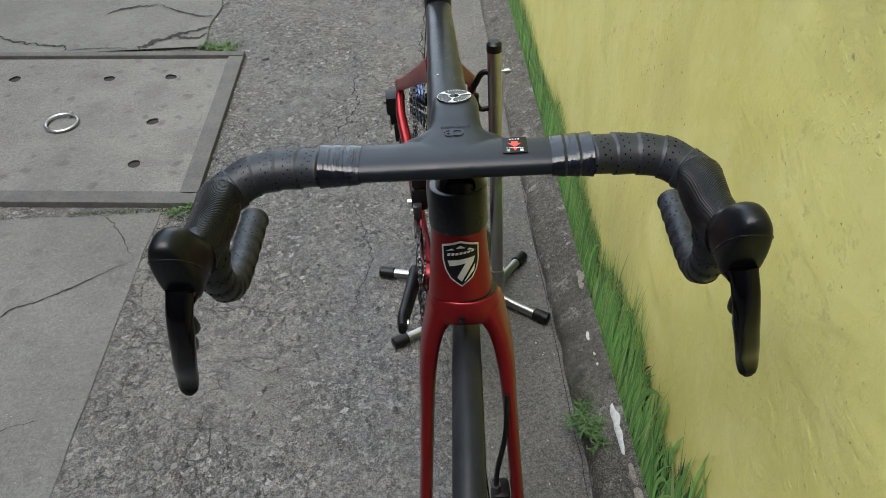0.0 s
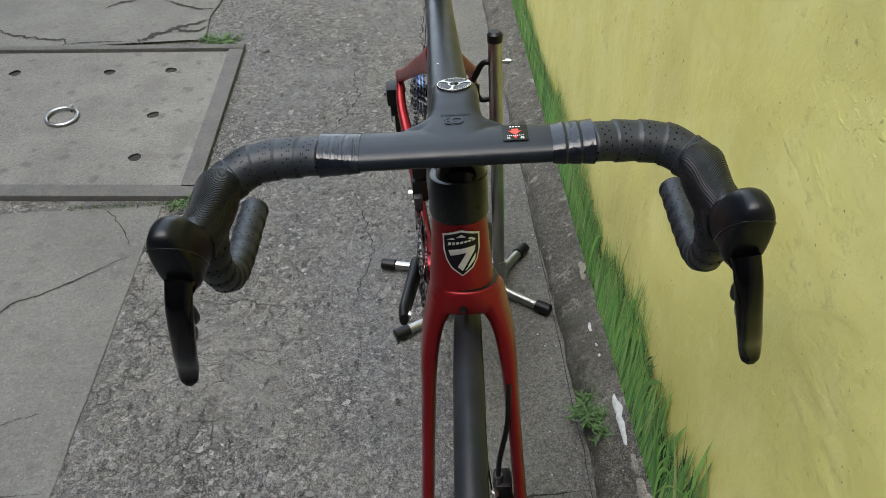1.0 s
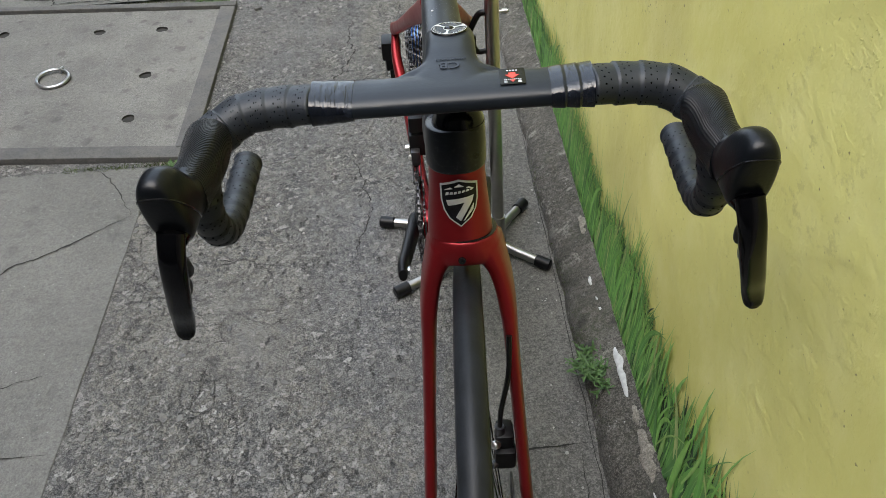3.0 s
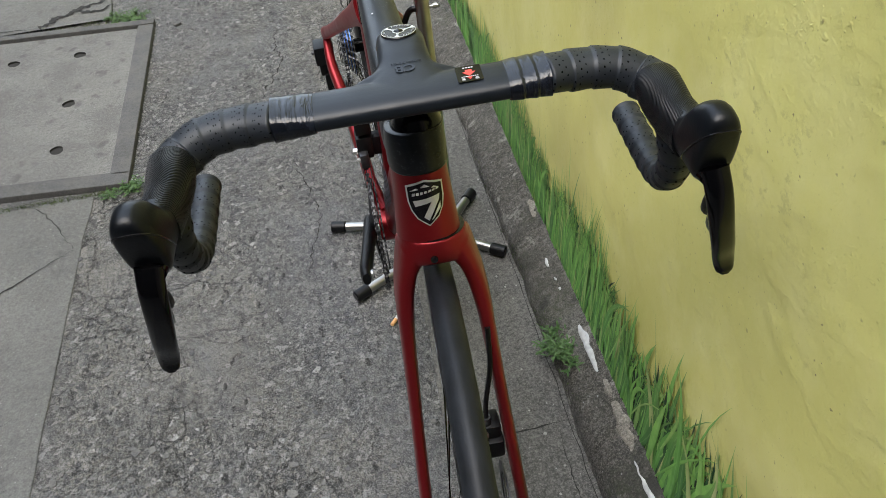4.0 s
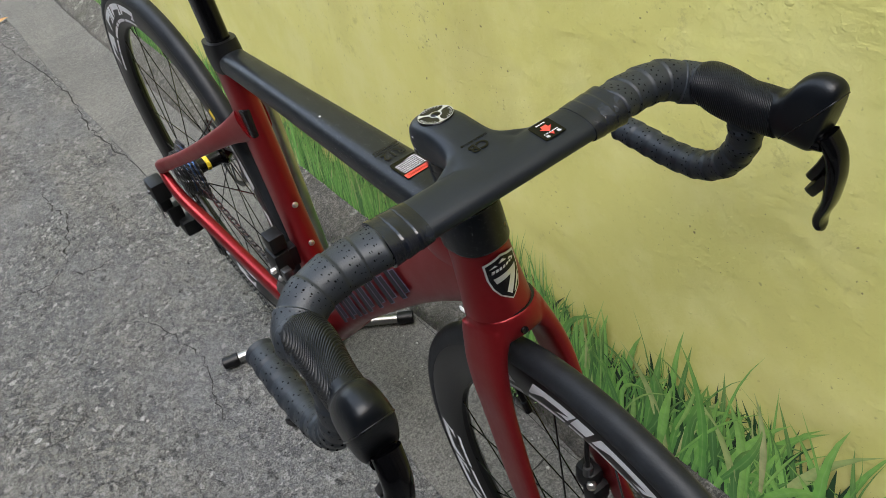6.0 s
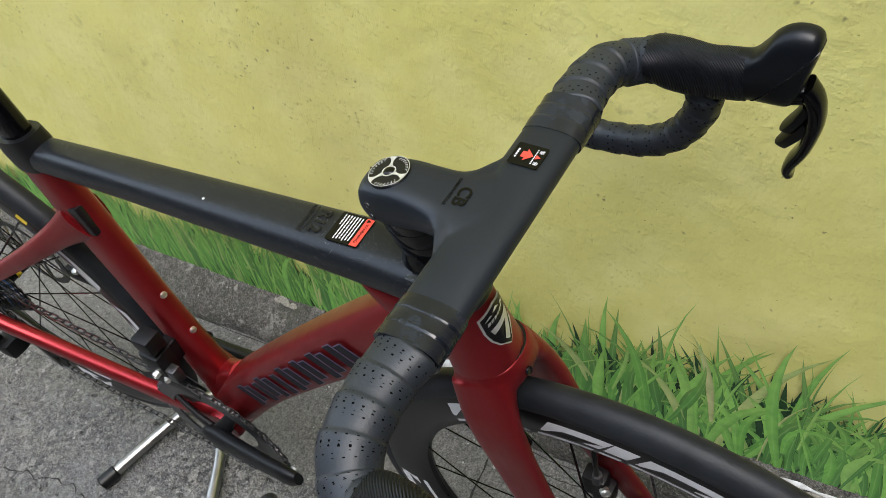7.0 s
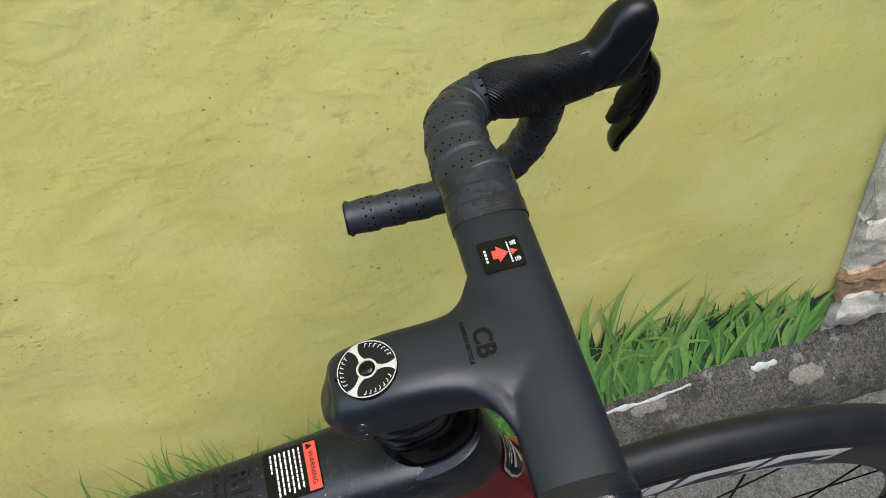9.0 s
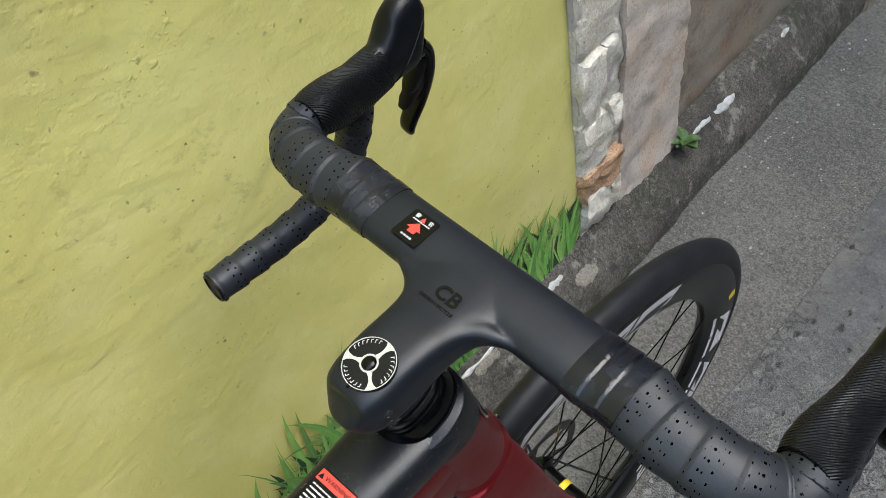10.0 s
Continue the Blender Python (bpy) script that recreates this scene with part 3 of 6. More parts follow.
def ground_sheet():
    """One sheet to the horizon, finer near the bicycle."""
    xs = sorted([-400, -60, -12, -5] + list(np.linspace(-2.4, 0.6, 61)) + [3, 12, 60, 400])
    ys = sorted([-400, -60, -12, -5] + list(np.linspace(-2.6, 3.8, 129)) + [6, 12, 60, 400])
    verts, faces = [], []
    for y in ys:
        for x in xs:
            near = max(0.0, 1 - max(abs(x) / 4, abs(y) / 5))
            h = noise.noise((x * 2.1, y * 2.1, 0.3)) * 0.0022 + noise.noise((x * 8, y * 8, 1.7)) * 0.001
            verts.append((x, y, -0.0015 + near * h))
    w = len(xs)
    for j in range(len(ys) - 1):
        for i in range(w - 1):
            faces.append([j * w + i, j * w + i + 1, (j + 1) * w + i + 1, (j + 1) * w + i])
    ob = part("ground", (verts, faces), ASPHALT)
    return tagged(ob, "grey weathered lane surface with exposed stones", "ground", kind="structure")


def rough_sheet(name, x0, x1, y0, y1, z, mat, label, category, step=0.06, amp=0.002, edge=0.012, skirt=0.03):
    """A cast strip with a worn edge and small unevenness; x0, x1 may be functions of y."""
    fx0 = x0 if callable(x0) else (lambda y: x0)
    fx1 = x1 if callable(x1) else (lambda y: x1)
    ny = max(2, int((y1 - y0) / step))
    nx = 8
    verts, faces = [], []
    cols = [(-1, -skirt), (0, -edge * 0.35)] + [(k / nx, 0) for k in range(0, nx + 1)] + [(1, -edge * 0.35), (2, -skirt)]
    for j in range(ny + 1):
        y = y0 + (y1 - y0) * j / ny
        a, b = fx0(y), fx1(y)
        wob = noise.noise((0.3, y * 9, z * 40)) * edge * 0.4
        for f, dz in cols:
            if f == -1:
                x = a - 0.001
            elif f == 2:
                x = b + 0.001
            elif dz:
                x = a + wob if f == 0 else b + wob
            else:
                x = a + edge * 0.4 + wob + (b - a - edge * 0.8) * f
            h = noise.noise((x * 6, y * 6, 2.2)) * amp
            verts.append((x, y, z + dz + h))
    w = len(cols)
    for j in range(ny):
        for i in range(w - 1):
            faces.append([j * w + i, j * w + i + 1, (j + 1) * w + i + 1, (j + 1) * w + i])
    ob = part(name, (verts, faces), mat)
    return tagged(ob, label, category, kind="structure")


ground = ground_sheet()


KERB_X = [0.0, 0.004, 0.012, 0.026, 0.045, 0.062, 0.078, 0.11]
KERB_F = [-0.05, 0.25, 0.42, 0.56, 0.70, 0.84, 0.97, 1.0]


def kerb_at(y, u):
    """A place on the kerb's worn face; u runs from its foot (0) to the wall (1)."""
    k = kerb_top(min(y, 2.2))
    s = u * 7
    dx = float(np.interp(s, range(8), KERB_X))
    f = float(np.interp(s, range(8), KERB_F))
    b = noise.noise((dx * 20, y * 5, 0.0)) * 0.006 + noise.noise((dx * 50, y * 19, 3.0)) * 0.0045 + noise.noise((dx * 130, y * 70, 6.0)) * 0.0022
    b *= 0.35 if u > 0.93 else 1.0
    foot = float(np.interp(y, (-1.1, -0.55, 0.2, 0.6, 1.1, 2.0), (0.226, 0.224, 0.223, 0.221, 0.213, 0.198)))
    return Vector((foot + dx * (0.300 - foot) / 0.086 + b, y, k * f + (b * 0.8 if u > 0.05 else 0)))


def kerb():
    """A rounded cast kerb that runs up to the wall."""
    ys = list(np.arange(-4.0, -1.7, 0.06)) + list(np.arange(-1.7, 2.2, 0.011)) + list(np.arange(2.2, 6.01, 0.06))
    us = np.linspace(0, 1, 19)
    verts = [kerb_at(y, u) for y in ys for u in us]
    w = len(us)
    faces = [[j * w + i, j * w + i + 1, (j + 1) * w + i + 1, (j + 1) * w + i] for j in range(len(ys) - 1) for i in range(w - 1)]
    return tagged(part("kerb", (verts, faces), KERB, angle=60), "mossy grey concrete kerb along the foot of the wall", "kerb", kind="structure")


kerb_object = kerb()


def leaning_block(name, y0, y1, z0, z1, proud, thick, mat, label, category, amp=0.0, step=0.05, seed=0.0, taper=0.0):
    """A wall piece that leans back slightly; the street face carries the unevenness."""
    ny, nz = max(2, int((y1 - y0) / step)), max(2, int((z1 - z0) / step))
    verts, faces = [], []
    for j in range(nz + 1):
        z = z0 + (z1 - z0) * j / nz
        for i in range(ny + 1):
            y = y0 + (y1 - y0) * i / ny + taper * (z - z0)
            d = noise.noise((y * 3.1 + seed, z * 3.1, 0)) * amp + noise.noise((y * 14, z * 14, seed)) * amp * 0.5
            if amp > 0.004:
                d += noise.noise((y * 40, z * 40, seed)) * amp * 0.5
            verts.append((wall_x(z) - proud + d, y, z))
    w = ny + 1
    for j in range(nz):
        for i in range(ny):
            faces.append([j * w + i, (j + 1) * w + i, (j + 1) * w + i + 1, j * w + i + 1])
    k = len(verts)
    ring = [i for i in range(w)] + [j * w + ny for j in range(1, nz + 1)] + [nz * w + i for i in range(ny - 1, -1, -1)] + [j * w for j in range(nz - 1, 0, -1)]
    for i in ring:
        v = verts[i]
        verts.append((v[0] + thick, v[1], v[2]))
    n = len(ring)
    for a in range(n):
        b = (a + 1) % n
        faces.append([ring[a], ring[b], k + b, k + a])
    faces.append([k + a for a in range(n)])
    return tagged(part(name, (verts, faces), mat, angle=50), label, category, kind="structure")


WALL_END = -0.566
LEAN = 0.062
leaning_block("wall_yellow", WALL_END, 6.0, -0.05, 4.4, 0.0, 0.22, YELLOW, "yellow painted rendered wall with bubbles and scuffs", "wall", 0.003, 0.04, 0.0, LEAN)
wall_end = leaning_block("wall_end", WALL_END - 0.112, WALL_END - 0.001, -0.05, 4.4, 0.004, 0.22, RUBBLE, "broken wall end of white render, stone and brick", "wall", 0.012, 0.010, 4.0, LEAN)
leaning_block("wall_plaster", WALL_END - 0.300, WALL_END - 0.113, -0.05, 4.4, 0.012, 0.22, PLASTER, "pinkish weathered plaster pier beside the broken wall end", "wall", 0.009, 0.012, 9.0, LEAN)
leaning_block("wall_far", -4.0, WALL_END - 0.301, -0.05, 4.4, -0.028, 0.2, DIMBROWN, "brown weathered plaster wall beyond the pier, darkened for shade", "wall", 0.012, 0.02, 2.0, LEAN)
leaning_block("wall_pier", -2.1, -1.60, -0.05, 4.4, 0.075, 0.2, DIMBROWN, "brown plaster pier where the kerb ends", "wall", 0.010, 0.03, 6.0)

def rubble():
    """Lumps of render, stone and brick that stand out of the broken wall end."""
    rng = random.Random(23)
    z, turn = 0.135, 0
    order = ("stone", "brick", "render_lump", "render_lump", "render_lump", "brick", "render_lump", "render_lump", "brick")
    while z < 1.5:
        kind = order[turn % len(order)]
        h = rng.uniform(0.10, 0.14) if kind == "render_lump" else rng.uniform(0.045, 0.075)
        spans = [(0.004, 0.106)] if rng.random() < 0.4 else [(0.004, rng.uniform(0.05, 0.075)), (0.0, 0.0)]
        if len(spans) == 2:
            spans[1] = (spans[0][1] + 0.003, 0.108)
        for a, b in spans:
            w = b - a
            mid = WALL_END + LEAN * (z + h / 2 + 0.05) - (a + b) / 2
            bm = bmesh.new()
            bmesh.ops.create_cube(bm, size=1.0)
            bmesh.ops.subdivide_edges(bm, edges=bm.edges[:], cuts=9, use_grid_fill=True)
            for v in bm.verts:
                v.co = v.co.lerp(v.co.normalized() * 0.62, 0.30 if kind != "brick" else 0.10)
                v.co = Vector((v.co.x * 0.05, v.co.y * w * 1.05, v.co.z * h * 1.05))
                at = v.co + Vector((turn * 1.7, a * 30, z * 3))
                v.co += Vector(noise.noise_vector(at * 22)) * 0.009 + Vector(noise.noise_vector(at * 60)) * 0.005 + Vector(noise.noise_vector(at * 130)) * 0.0022
            bm.verts.index_update()
            geo = [v.co.copy() for v in bm.verts], [[v.index for v in f.verts] for f in bm.faces]
            bm.free()
            at = Matrix.Translation((wall_x(z + h / 2) + 0.0125 + rng.uniform(-0.006, 0.006), mid, z + h / 2))
            part(kind, geo, {"stone": RUBBLE, "brick": BRICK, "render_lump": RENDER}[kind], wall_end, "", at, 60)
            kind = rng.choice(("stone", "render_lump", "render_lump"))
        z += h + 0.002
        turn += 1


rubble()

# ---- the bicycle: its own plan in the upright plane x = 0 ----
TYRE_R = 0.328
FRONT = Vector((0, -0.098, 0.3312))
REAR = Vector((0, 0.864, 0.414))
BB = Vector((0, 0.4605, 0.306))
AXIS_TOP = Vector((0, 0.082, 0.855))
HEAD_WAY = Vector((0, math.cos(radians(75)), math.sin(radians(75))))
TURN = -3.0


def on_axis(z):
    return AXIS_TOP + HEAD_WAY * ((z - AXIS_TOP.z) / HEAD_WAY.z)


LONG = Matrix.Translation((0, 0.083, 0)) @ Matrix.Diagonal((1, 1.04, 1, 1)) @ Matrix.Translation((0, -0.083, 0))
STEER = Matrix.Translation(AXIS_TOP + Vector((0.0035, 0, 0))) @ Matrix.Rotation(radians(TURN), 4, HEAD_WAY) @ Matrix.Translation(-AXIS_TOP)

bicycle = empty("bicycle", "dark red and black carbon road bicycle on a steel stand", "bicycle")


# frame
def frame_tubes():
    head = [on_axis(z) for z in (0.680, 0.692, 0.713, 0.736, 0.750, 0.758)]
    dims = [(0.0605, 0.060), (0.0585, 0.058), (0.0545, 0.055), (0.0510, 0.054), (0.051, 0.0555), (0.051, 0.0555)]
    s = spline([(*p, *d) for p, d in zip(head, dims)], 4)
    part("head_tube", sweep(s[:, :3], [oval(r[3], r[4], 2.2, 28) for r in s], (0, 1, 0)), RED, bicycle, "dark red head tube")
    collar = [(0.7480, 0.0515, 0.0560), (0.7487, 0.0530, 0.0578), (0.7500, 0.0538, 0.0590), (0.768, 0.0536, 0.0610), (0.7785, 0.0520, 0.0610), (0.7808, 0.0505, 0.0600), (0.7815, 0.0480, 0.058)]
    skin = sweep([on_axis(z) for z, a, b in collar], [oval(a, b, 2.3, 36) for z, a, b in collar], (0, 1, 0))
    dip = [v - HEAD_WAY * (0.006 * max(0.0, (on_axis(v.z).y - v.y) / 0.03) * min(1.0, max(0.0, (0.772 - v.z) / 0.02))) for v in skin[0]]
    part("head_collar", (dip, skin[1]), TOPBLACK, bicycle, "satin black collar round the head of the frame")
    part("top_tube", loft([(0, 0.045, 0.766, 0.046, 0.028, 2.6), (0, 0.055, 0.765, 0.053, 0.034, 2.7), (0, 0.075, 0.764, 0.056, 0.036, 2.8), (0, 0.10, 0.763, 0.054, 0.037, 2.8), (0, 0.14, 0.7615, 0.050, 0.036, 2.8), (0, 0.20, 0.760, 0.047, 0.034, 2.8), (0, 0.28, 0.7575, 0.043, 0.033, 2.8),
                           (0, 0.38, 0.754, 0.038, 0.032, 2.8), (0, 0.47, 0.750, 0.035, 0.032, 2.6), (0, 0.500, 0.748, 0.034, 0.034, 2.6)], 4, 36), TOPBLACK, bicycle, "satin black top tube", LONG)
    part("head_gusset", loft([(0, 0.060, 0.722, 0.044, 0.07, 2.4), (0, 0.080, 0.722, 0.044, 0.066, 2.4), (0, 0.096, 0.726, 0.043, 0.054, 2.4), (0, 0.107, 0.732, 0.042, 0.040, 2.4), (0, 0.117, 0.738, 0.040, 0.024, 2.4), (0, 0.126, 0.744, 0.036, 0.010, 2.2)], 4, 24), RED, bicycle, "", LONG)
    part("down_tube", loft([(0, 0.050, 0.715, 0.044, 0.075, 2.6), (0, 0.09, 0.690, 0.046, 0.072, 2.8), (0, 0.155, 0.634, 0.048, 0.066, 3.0), (0, 0.25, 0.540, 0.050, 0.064, 3.2),
                            (0, 0.345, 0.440, 0.054, 0.064, 3.2), (0, 0.405, 0.370, 0.058, 0.068, 3.0), (0, 0.438, 0.325, 0.062, 0.066, 2.6), (0, 0.452, 0.296, 0.058, 0.046, 2.2)], 6, 28), RED, bicycle, "deep red down tube", LONG)
    part("seat_tube", loft([(0, 0.449, 0.318, 0.050, 0.058, 2.4), (0, 0.456, 0.36, 0.042, 0.060, 2.6), (0, 0.470, 0.44, 0.036, 0.054, 2.6), (0, 0.484, 0.52, 0.034, 0.050, 2.6),
                            (0, 0.500, 0.63, 0.034, 0.054, 2.6), (0, 0.510, 0.70, 0.033, 0.050, 2.6), (0, 0.516, 0.745, 0.032, 0.048, 2.6)], 6, 24, (0, -1, 0)), RED, bicycle, "", LONG)
    part("bottom_bracket_shell", moved(lathe([(0.001, -0.043), (0.024, -0.043), (0.026, -0.038), (0.027, 0.0), (0.026, 0.038), (0.024, 0.043), (0.001, 0.043)], 32), Matrix.Translation(BB)), RED, bicycle)
    part("bridge", loft([(0, 0.408, 0.408, 0.03, 0.02, 2.2), (0, 0.422, 0.388, 0.04, 0.05, 2.2), (0, 0.442, 0.36, 0.045, 0.06, 2.2)], 4, 16), RED, bicycle, "", LONG)
    for s in (-1, 1):
        x = 0.070 if s < 0 else 0.064
        part("seat_stay", loft([(s * 0.006, 0.500, 0.660, 0.030, 0.052, 2.6), (s * 0.018, 0.545, 0.632, 0.024, 0.034, 2.8), (s * 0.034, 0.60, 0.596, 0.019, 0.026, 2.8),
                                (s * 0.050, 0.69, 0.538, 0.018, 0.022, 2.8), (s * 0.064, 0.785, 0.480, 0.018, 0.022, 2.8), (s * (x + 0.003), 0.832, 0.452, 0.018, 0.024, 2.8), (s * (x + 0.003), 0.848, 0.440, 0.015, 0.018, 2.4)], 5, 16), RED, bicycle, "", LONG)
        part("chain_stay", loft([(s * 0.028, 0.460, 0.312, 0.026, 0.046, 2.6), (s * 0.040, 0.52, 0.322, 0.020, 0.036, 2.8), (s * 0.050, 0.62, 0.344, 0.021, 0.030, 2.8), (s * 0.061, 0.72, 0.372, 0.021, 0.027, 2.8),
                                 (s * (x + 0.003), 0.79, 0.404, 0.019, 0.026, 2.8), (s * (x + 0.004), 0.832, 0.425, 0.017, 0.028, 2.8), (s * (x + 0.003), 0.849, 0.438, 0.013, 0.018, 2.4)], 5, 16), RED, bicycle, "", LONG)
    part("seat_clamp", loft([(0, 0.513, 0.735, 0.036, 0.056, 2.8), (0, 0.516, 0.755, 0.038, 0.060, 2.8), (0, 0.519, 0.772, 0.036, 0.056, 2.8)], 4, 24, (0, -1, 0)), RUBBER, bicycle, "black rubber seat clamp cover", LONG)
    part("seatpost", loft([(0, 0.519, 0.765, 0.026, 0.040, 2.4), (0, 0.530, 0.83, 0.026, 0.040, 2.4), (0, 0.543, 0.91, 0.026, 0.038, 2.4), (0, 0.550, 0.95, 0.024, 0.034, 2.4)], 4, 20, (0, -1, 0)), GLOSS, bicycle, "gloss black aero seatpost", LONG)
    part("frame_label", box(0, 0, 0, 0.013, 0.020, 0.040, 0.003), INK, bicycle, "small black plug on the seat tube", Matrix.Translation((-0.0095, 0.5063, 0.668)) @ Matrix.Rotation(radians(-9), 4, "X"))
    for y, z, a in ((0.478, 0.5385, 10), (0.466, 0.4745, 10)):
        bolt(bicycle, Vector((0, y, z)), Vector((0, -math.cos(radians(a)), math.sin(radians(a)))))
    for y, z in ((0.2815, 0.5535), (0.323, 0.511)):
        bolt(bicycle, Vector((0, y, z)), Vector((0, 0.74, 0.67)))


def bolt(parent, at, way, r=0.0045, xf=None, mat=None):
    geo = lathe([(0.0001, 0.004), (r * 0.5, 0.004), (r * 0.5, 0.0028), (r * 0.55, 0.0044), (r * 0.9, 0.0036), (r, 0.002), (r, -0.003)], 14)
    m = way.to_track_quat("X", "Z").to_matrix().to_4x4()
    m.translation = at
    return part("bolt", moved(geo, m), mat or NICKEL, parent, "", xf)


frame_tubes()


# fork
def fork():
    skin = loft([(*on_axis(0.6795), 0.0622, 0.0615, 2.2), (*on_axis(0.6775), 0.0640, 0.0630, 2.2), (*on_axis(0.672), 0.0675, 0.065, 2.3), (*on_axis(0.666), 0.0715, 0.0645, 2.4), (*on_axis(0.660), 0.0735, 0.0620, 2.5), (*on_axis(0.655), 0.072, 0.0570, 2.5), (*on_axis(0.652), 0.064, 0.044, 2.5)], 4, 32, (0, 1, 0))
    skins = [skin]
    c = on_axis(0.660)
    for s in (-1, 1):
        skins.append(loft([(s * 0.0215, c.y + 0.001, 0.665, 0.030, 0.055, 2.5), (s * 0.0262, c.y - 0.002, 0.656, 0.0245, 0.055, 2.6), (s * 0.0305, c.y - 0.005, 0.645, 0.0205, 0.054, 2.8), (s * 0.0350, c.y - 0.010, 0.627, 0.0190, 0.053, 3.0), (s * 0.0385, c.y - 0.018, 0.602, 0.0175, 0.051, 3.2), (s * 0.0412, c.y - 0.030, 0.565, 0.0150, 0.048, 3.2),
                               (s * 0.0465, c.y - 0.060, 0.482, 0.0135, 0.043, 3.0), (s * 0.0515, c.y - 0.100, 0.40, 0.0135, 0.035, 2.8), (s * 0.0545, FRONT.y + 0.012, 0.352, 0.0135, 0.028, 2.6), (s * 0.055, FRONT.y + 0.002, 0.322, 0.012, 0.022, 2.2)], 5, 24, (0, 1, 0)))
    crown = blended("fork", join(*skins), RED, bicycle, "red carbon fork with a bright crown", STEER, 0.0013, 9)
    hole = Vector((-0.0030, -0.0012, 0.6712))
    part("mount_hole", moved(lathe([(0.0001, 0.0006), (0.0022, 0.0006), (0.0032, 0.0012), (0.0036, 0.0), (0.0036, -0.004)], 16), frame_at(hole, (0, -1, 0.25), (1, 0, 0))), INK, crown, "", STEER)
    part("crown_seam", moved(lathe([(0.0295, 0.0), (0.0307, 0.0003), (0.0307, 0.0010), (0.0295, 0.0014)], 40), frame_at(on_axis(0.6794), HEAD_WAY, (1, 0, 0)) @ Matrix.Diagonal((1, 1.0, 1.01, 1))), INK, crown, "", STEER)


fork()


# wheels
def wheel(name, centre, label, xf=None, rotor=True, cassette=False):
    xf = (xf or Matrix()) @ Matrix.Translation(centre) @ Matrix.Diagonal((1, TYRE_R / 0.336, TYRE_R / 0.336, 1)) @ Matrix.Translation(-centre)
    w = part(name, moved(lathe([(0.311, -0.0120), (0.315, -0.0134), (0.321, -0.0138), (0.328, -0.0120), (0.333, -0.0080), (0.3355, -0.003), (0.336, 0.0), (0.3355, 0.003), (0.333, 0.0080), (0.328, 0.0120), (0.321, 0.0138), (0.315, 0.0134), (0.311, 0.0120)], 120, True), Matrix.Translation(centre)), TYRE, bicycle, label, xf)
    part("rim", moved(lathe([(0.317, -0.0125), (0.313, -0.0138), (0.300, -0.0140), (0.285, -0.0128), (0.272, -0.0095), (0.265, -0.005), (0.263, 0.0), (0.265, 0.005), (0.272, 0.0095), (0.285, 0.0128), (0.300, 0.0140), (0.313, 0.0138), (0.317, 0.0125)], 96, True), Matrix.Translation(centre)), RIM, w, "deep satin black carbon rim with white graphics", xf)
    hub = [(0.0001, -0.050), (0.008, -0.050), (0.009, -0.044), (0.016, -0.040), (0.021, -0.037), (0.022, -0.033), (0.014, -0.029), (0.0125, 0.0), (0.014, 0.026), (0.022, 0.031), (0.022, 0.034), (0.016, 0.040), (0.009, 0.046), (0.008, 0.050), (0.0001, 0.050)]
    part("hub", moved(lathe(hub, 32), Matrix.Translation(centre)), GLOSS, w, "gloss black hub", xf)
    part("hub_band", moved(lathe([(0.0128, -0.004), (0.0136, -0.003), (0.0136, 0.003), (0.0128, 0.004)], 28, True), Matrix.Translation(centre)), YELLOWRING, w, "yellow band on the hub", xf)
    for i in range(24):
        side = -1 if i % 2 else 1
        k = i // 2
        a = 2 * math.pi * i / 24
        lead = radians(70) * (1 if k % 2 else -1)
        p = centre + Vector((side * 0.030, 0.020 * math.cos(a + lead), 0.020 * math.sin(a + lead)))
        q = centre + Vector((side * 0.003, 0.266 * math.cos(a), 0.266 * math.sin(a)))
        part("spoke", sweep([p, q], [oval(0.0030, 0.0016, 2, 6)] * 2, (1, 0, 0)), GLOSS, w, "", xf)
    va = radians(60 if not cassette else 200)
    vp = centre + Vector((0, 0.262 * math.cos(va), 0.262 * math.sin(va)))
    vd = (centre - vp).normalized()
    part("valve", tube([vp, vp + vd * 0.018, vp + vd * 0.019, vp + vd * 0.032], [0.003, 0.003, 0.0045, 0.0042], 10, (1, 0, 0)), BLACKBOX, w, "", xf)
    if rotor:
        x = 0.038
        ring = [(0.058, x - 0.0009), (0.070, x - 0.0009), (0.070, x + 0.0009), (0.058, x + 0.0009)]
        part("brake_rotor", moved(lathe(ring, 60, True), Matrix.Translation(centre)), DARKSTEEL, w, "dark steel disc brake rotor", xf)
        for i in range(6):
            a = 2 * math.pi * i / 6
            p = centre + Vector((x, 0.020 * math.cos(a), 0.020 * math.sin(a)))
            q = centre + Vector((x, 0.060 * math.cos(a + 0.5), 0.060 * math.sin(a + 0.5)))
            part("rotor_arm", sweep([p, q], [oval(0.0016, 0.007, 4, 8)] * 2, (0, 0.1, 1)), DARKSTEEL, w, "", xf)
    return w


def rim_mark(parent, centre, side, a0, a1, r0, r1, slant, mat, xf=None, label=""):
    """A slanted printed block that follows the rim's flank."""
    verts, faces = [], []
    n = max(2, int(abs(a1 - a0) / 1.5))
    for i in range(n + 1):
        for j, r in enumerate((r0, (r0 + r1) / 2, r1)):
            a = radians(a0 + (a1 - a0) * i / n + slant * j / 2)
            x = np.interp(r, [0.265, 0.272, 0.285, 0.300, 0.313], [0.005, 0.0095, 0.0128, 0.0140, 0.0138]) + 0.0004
            verts.append(centre + Vector((side * x, r * math.cos(a), r * math.sin(a))))
    for i in range(n):
        for j in range(2):
            k = i * 3 + j
            faces.append([k, k + 1, k + 4, k + 3])
    return part("rim_graphic", (verts, faces), mat, parent, label, xf)


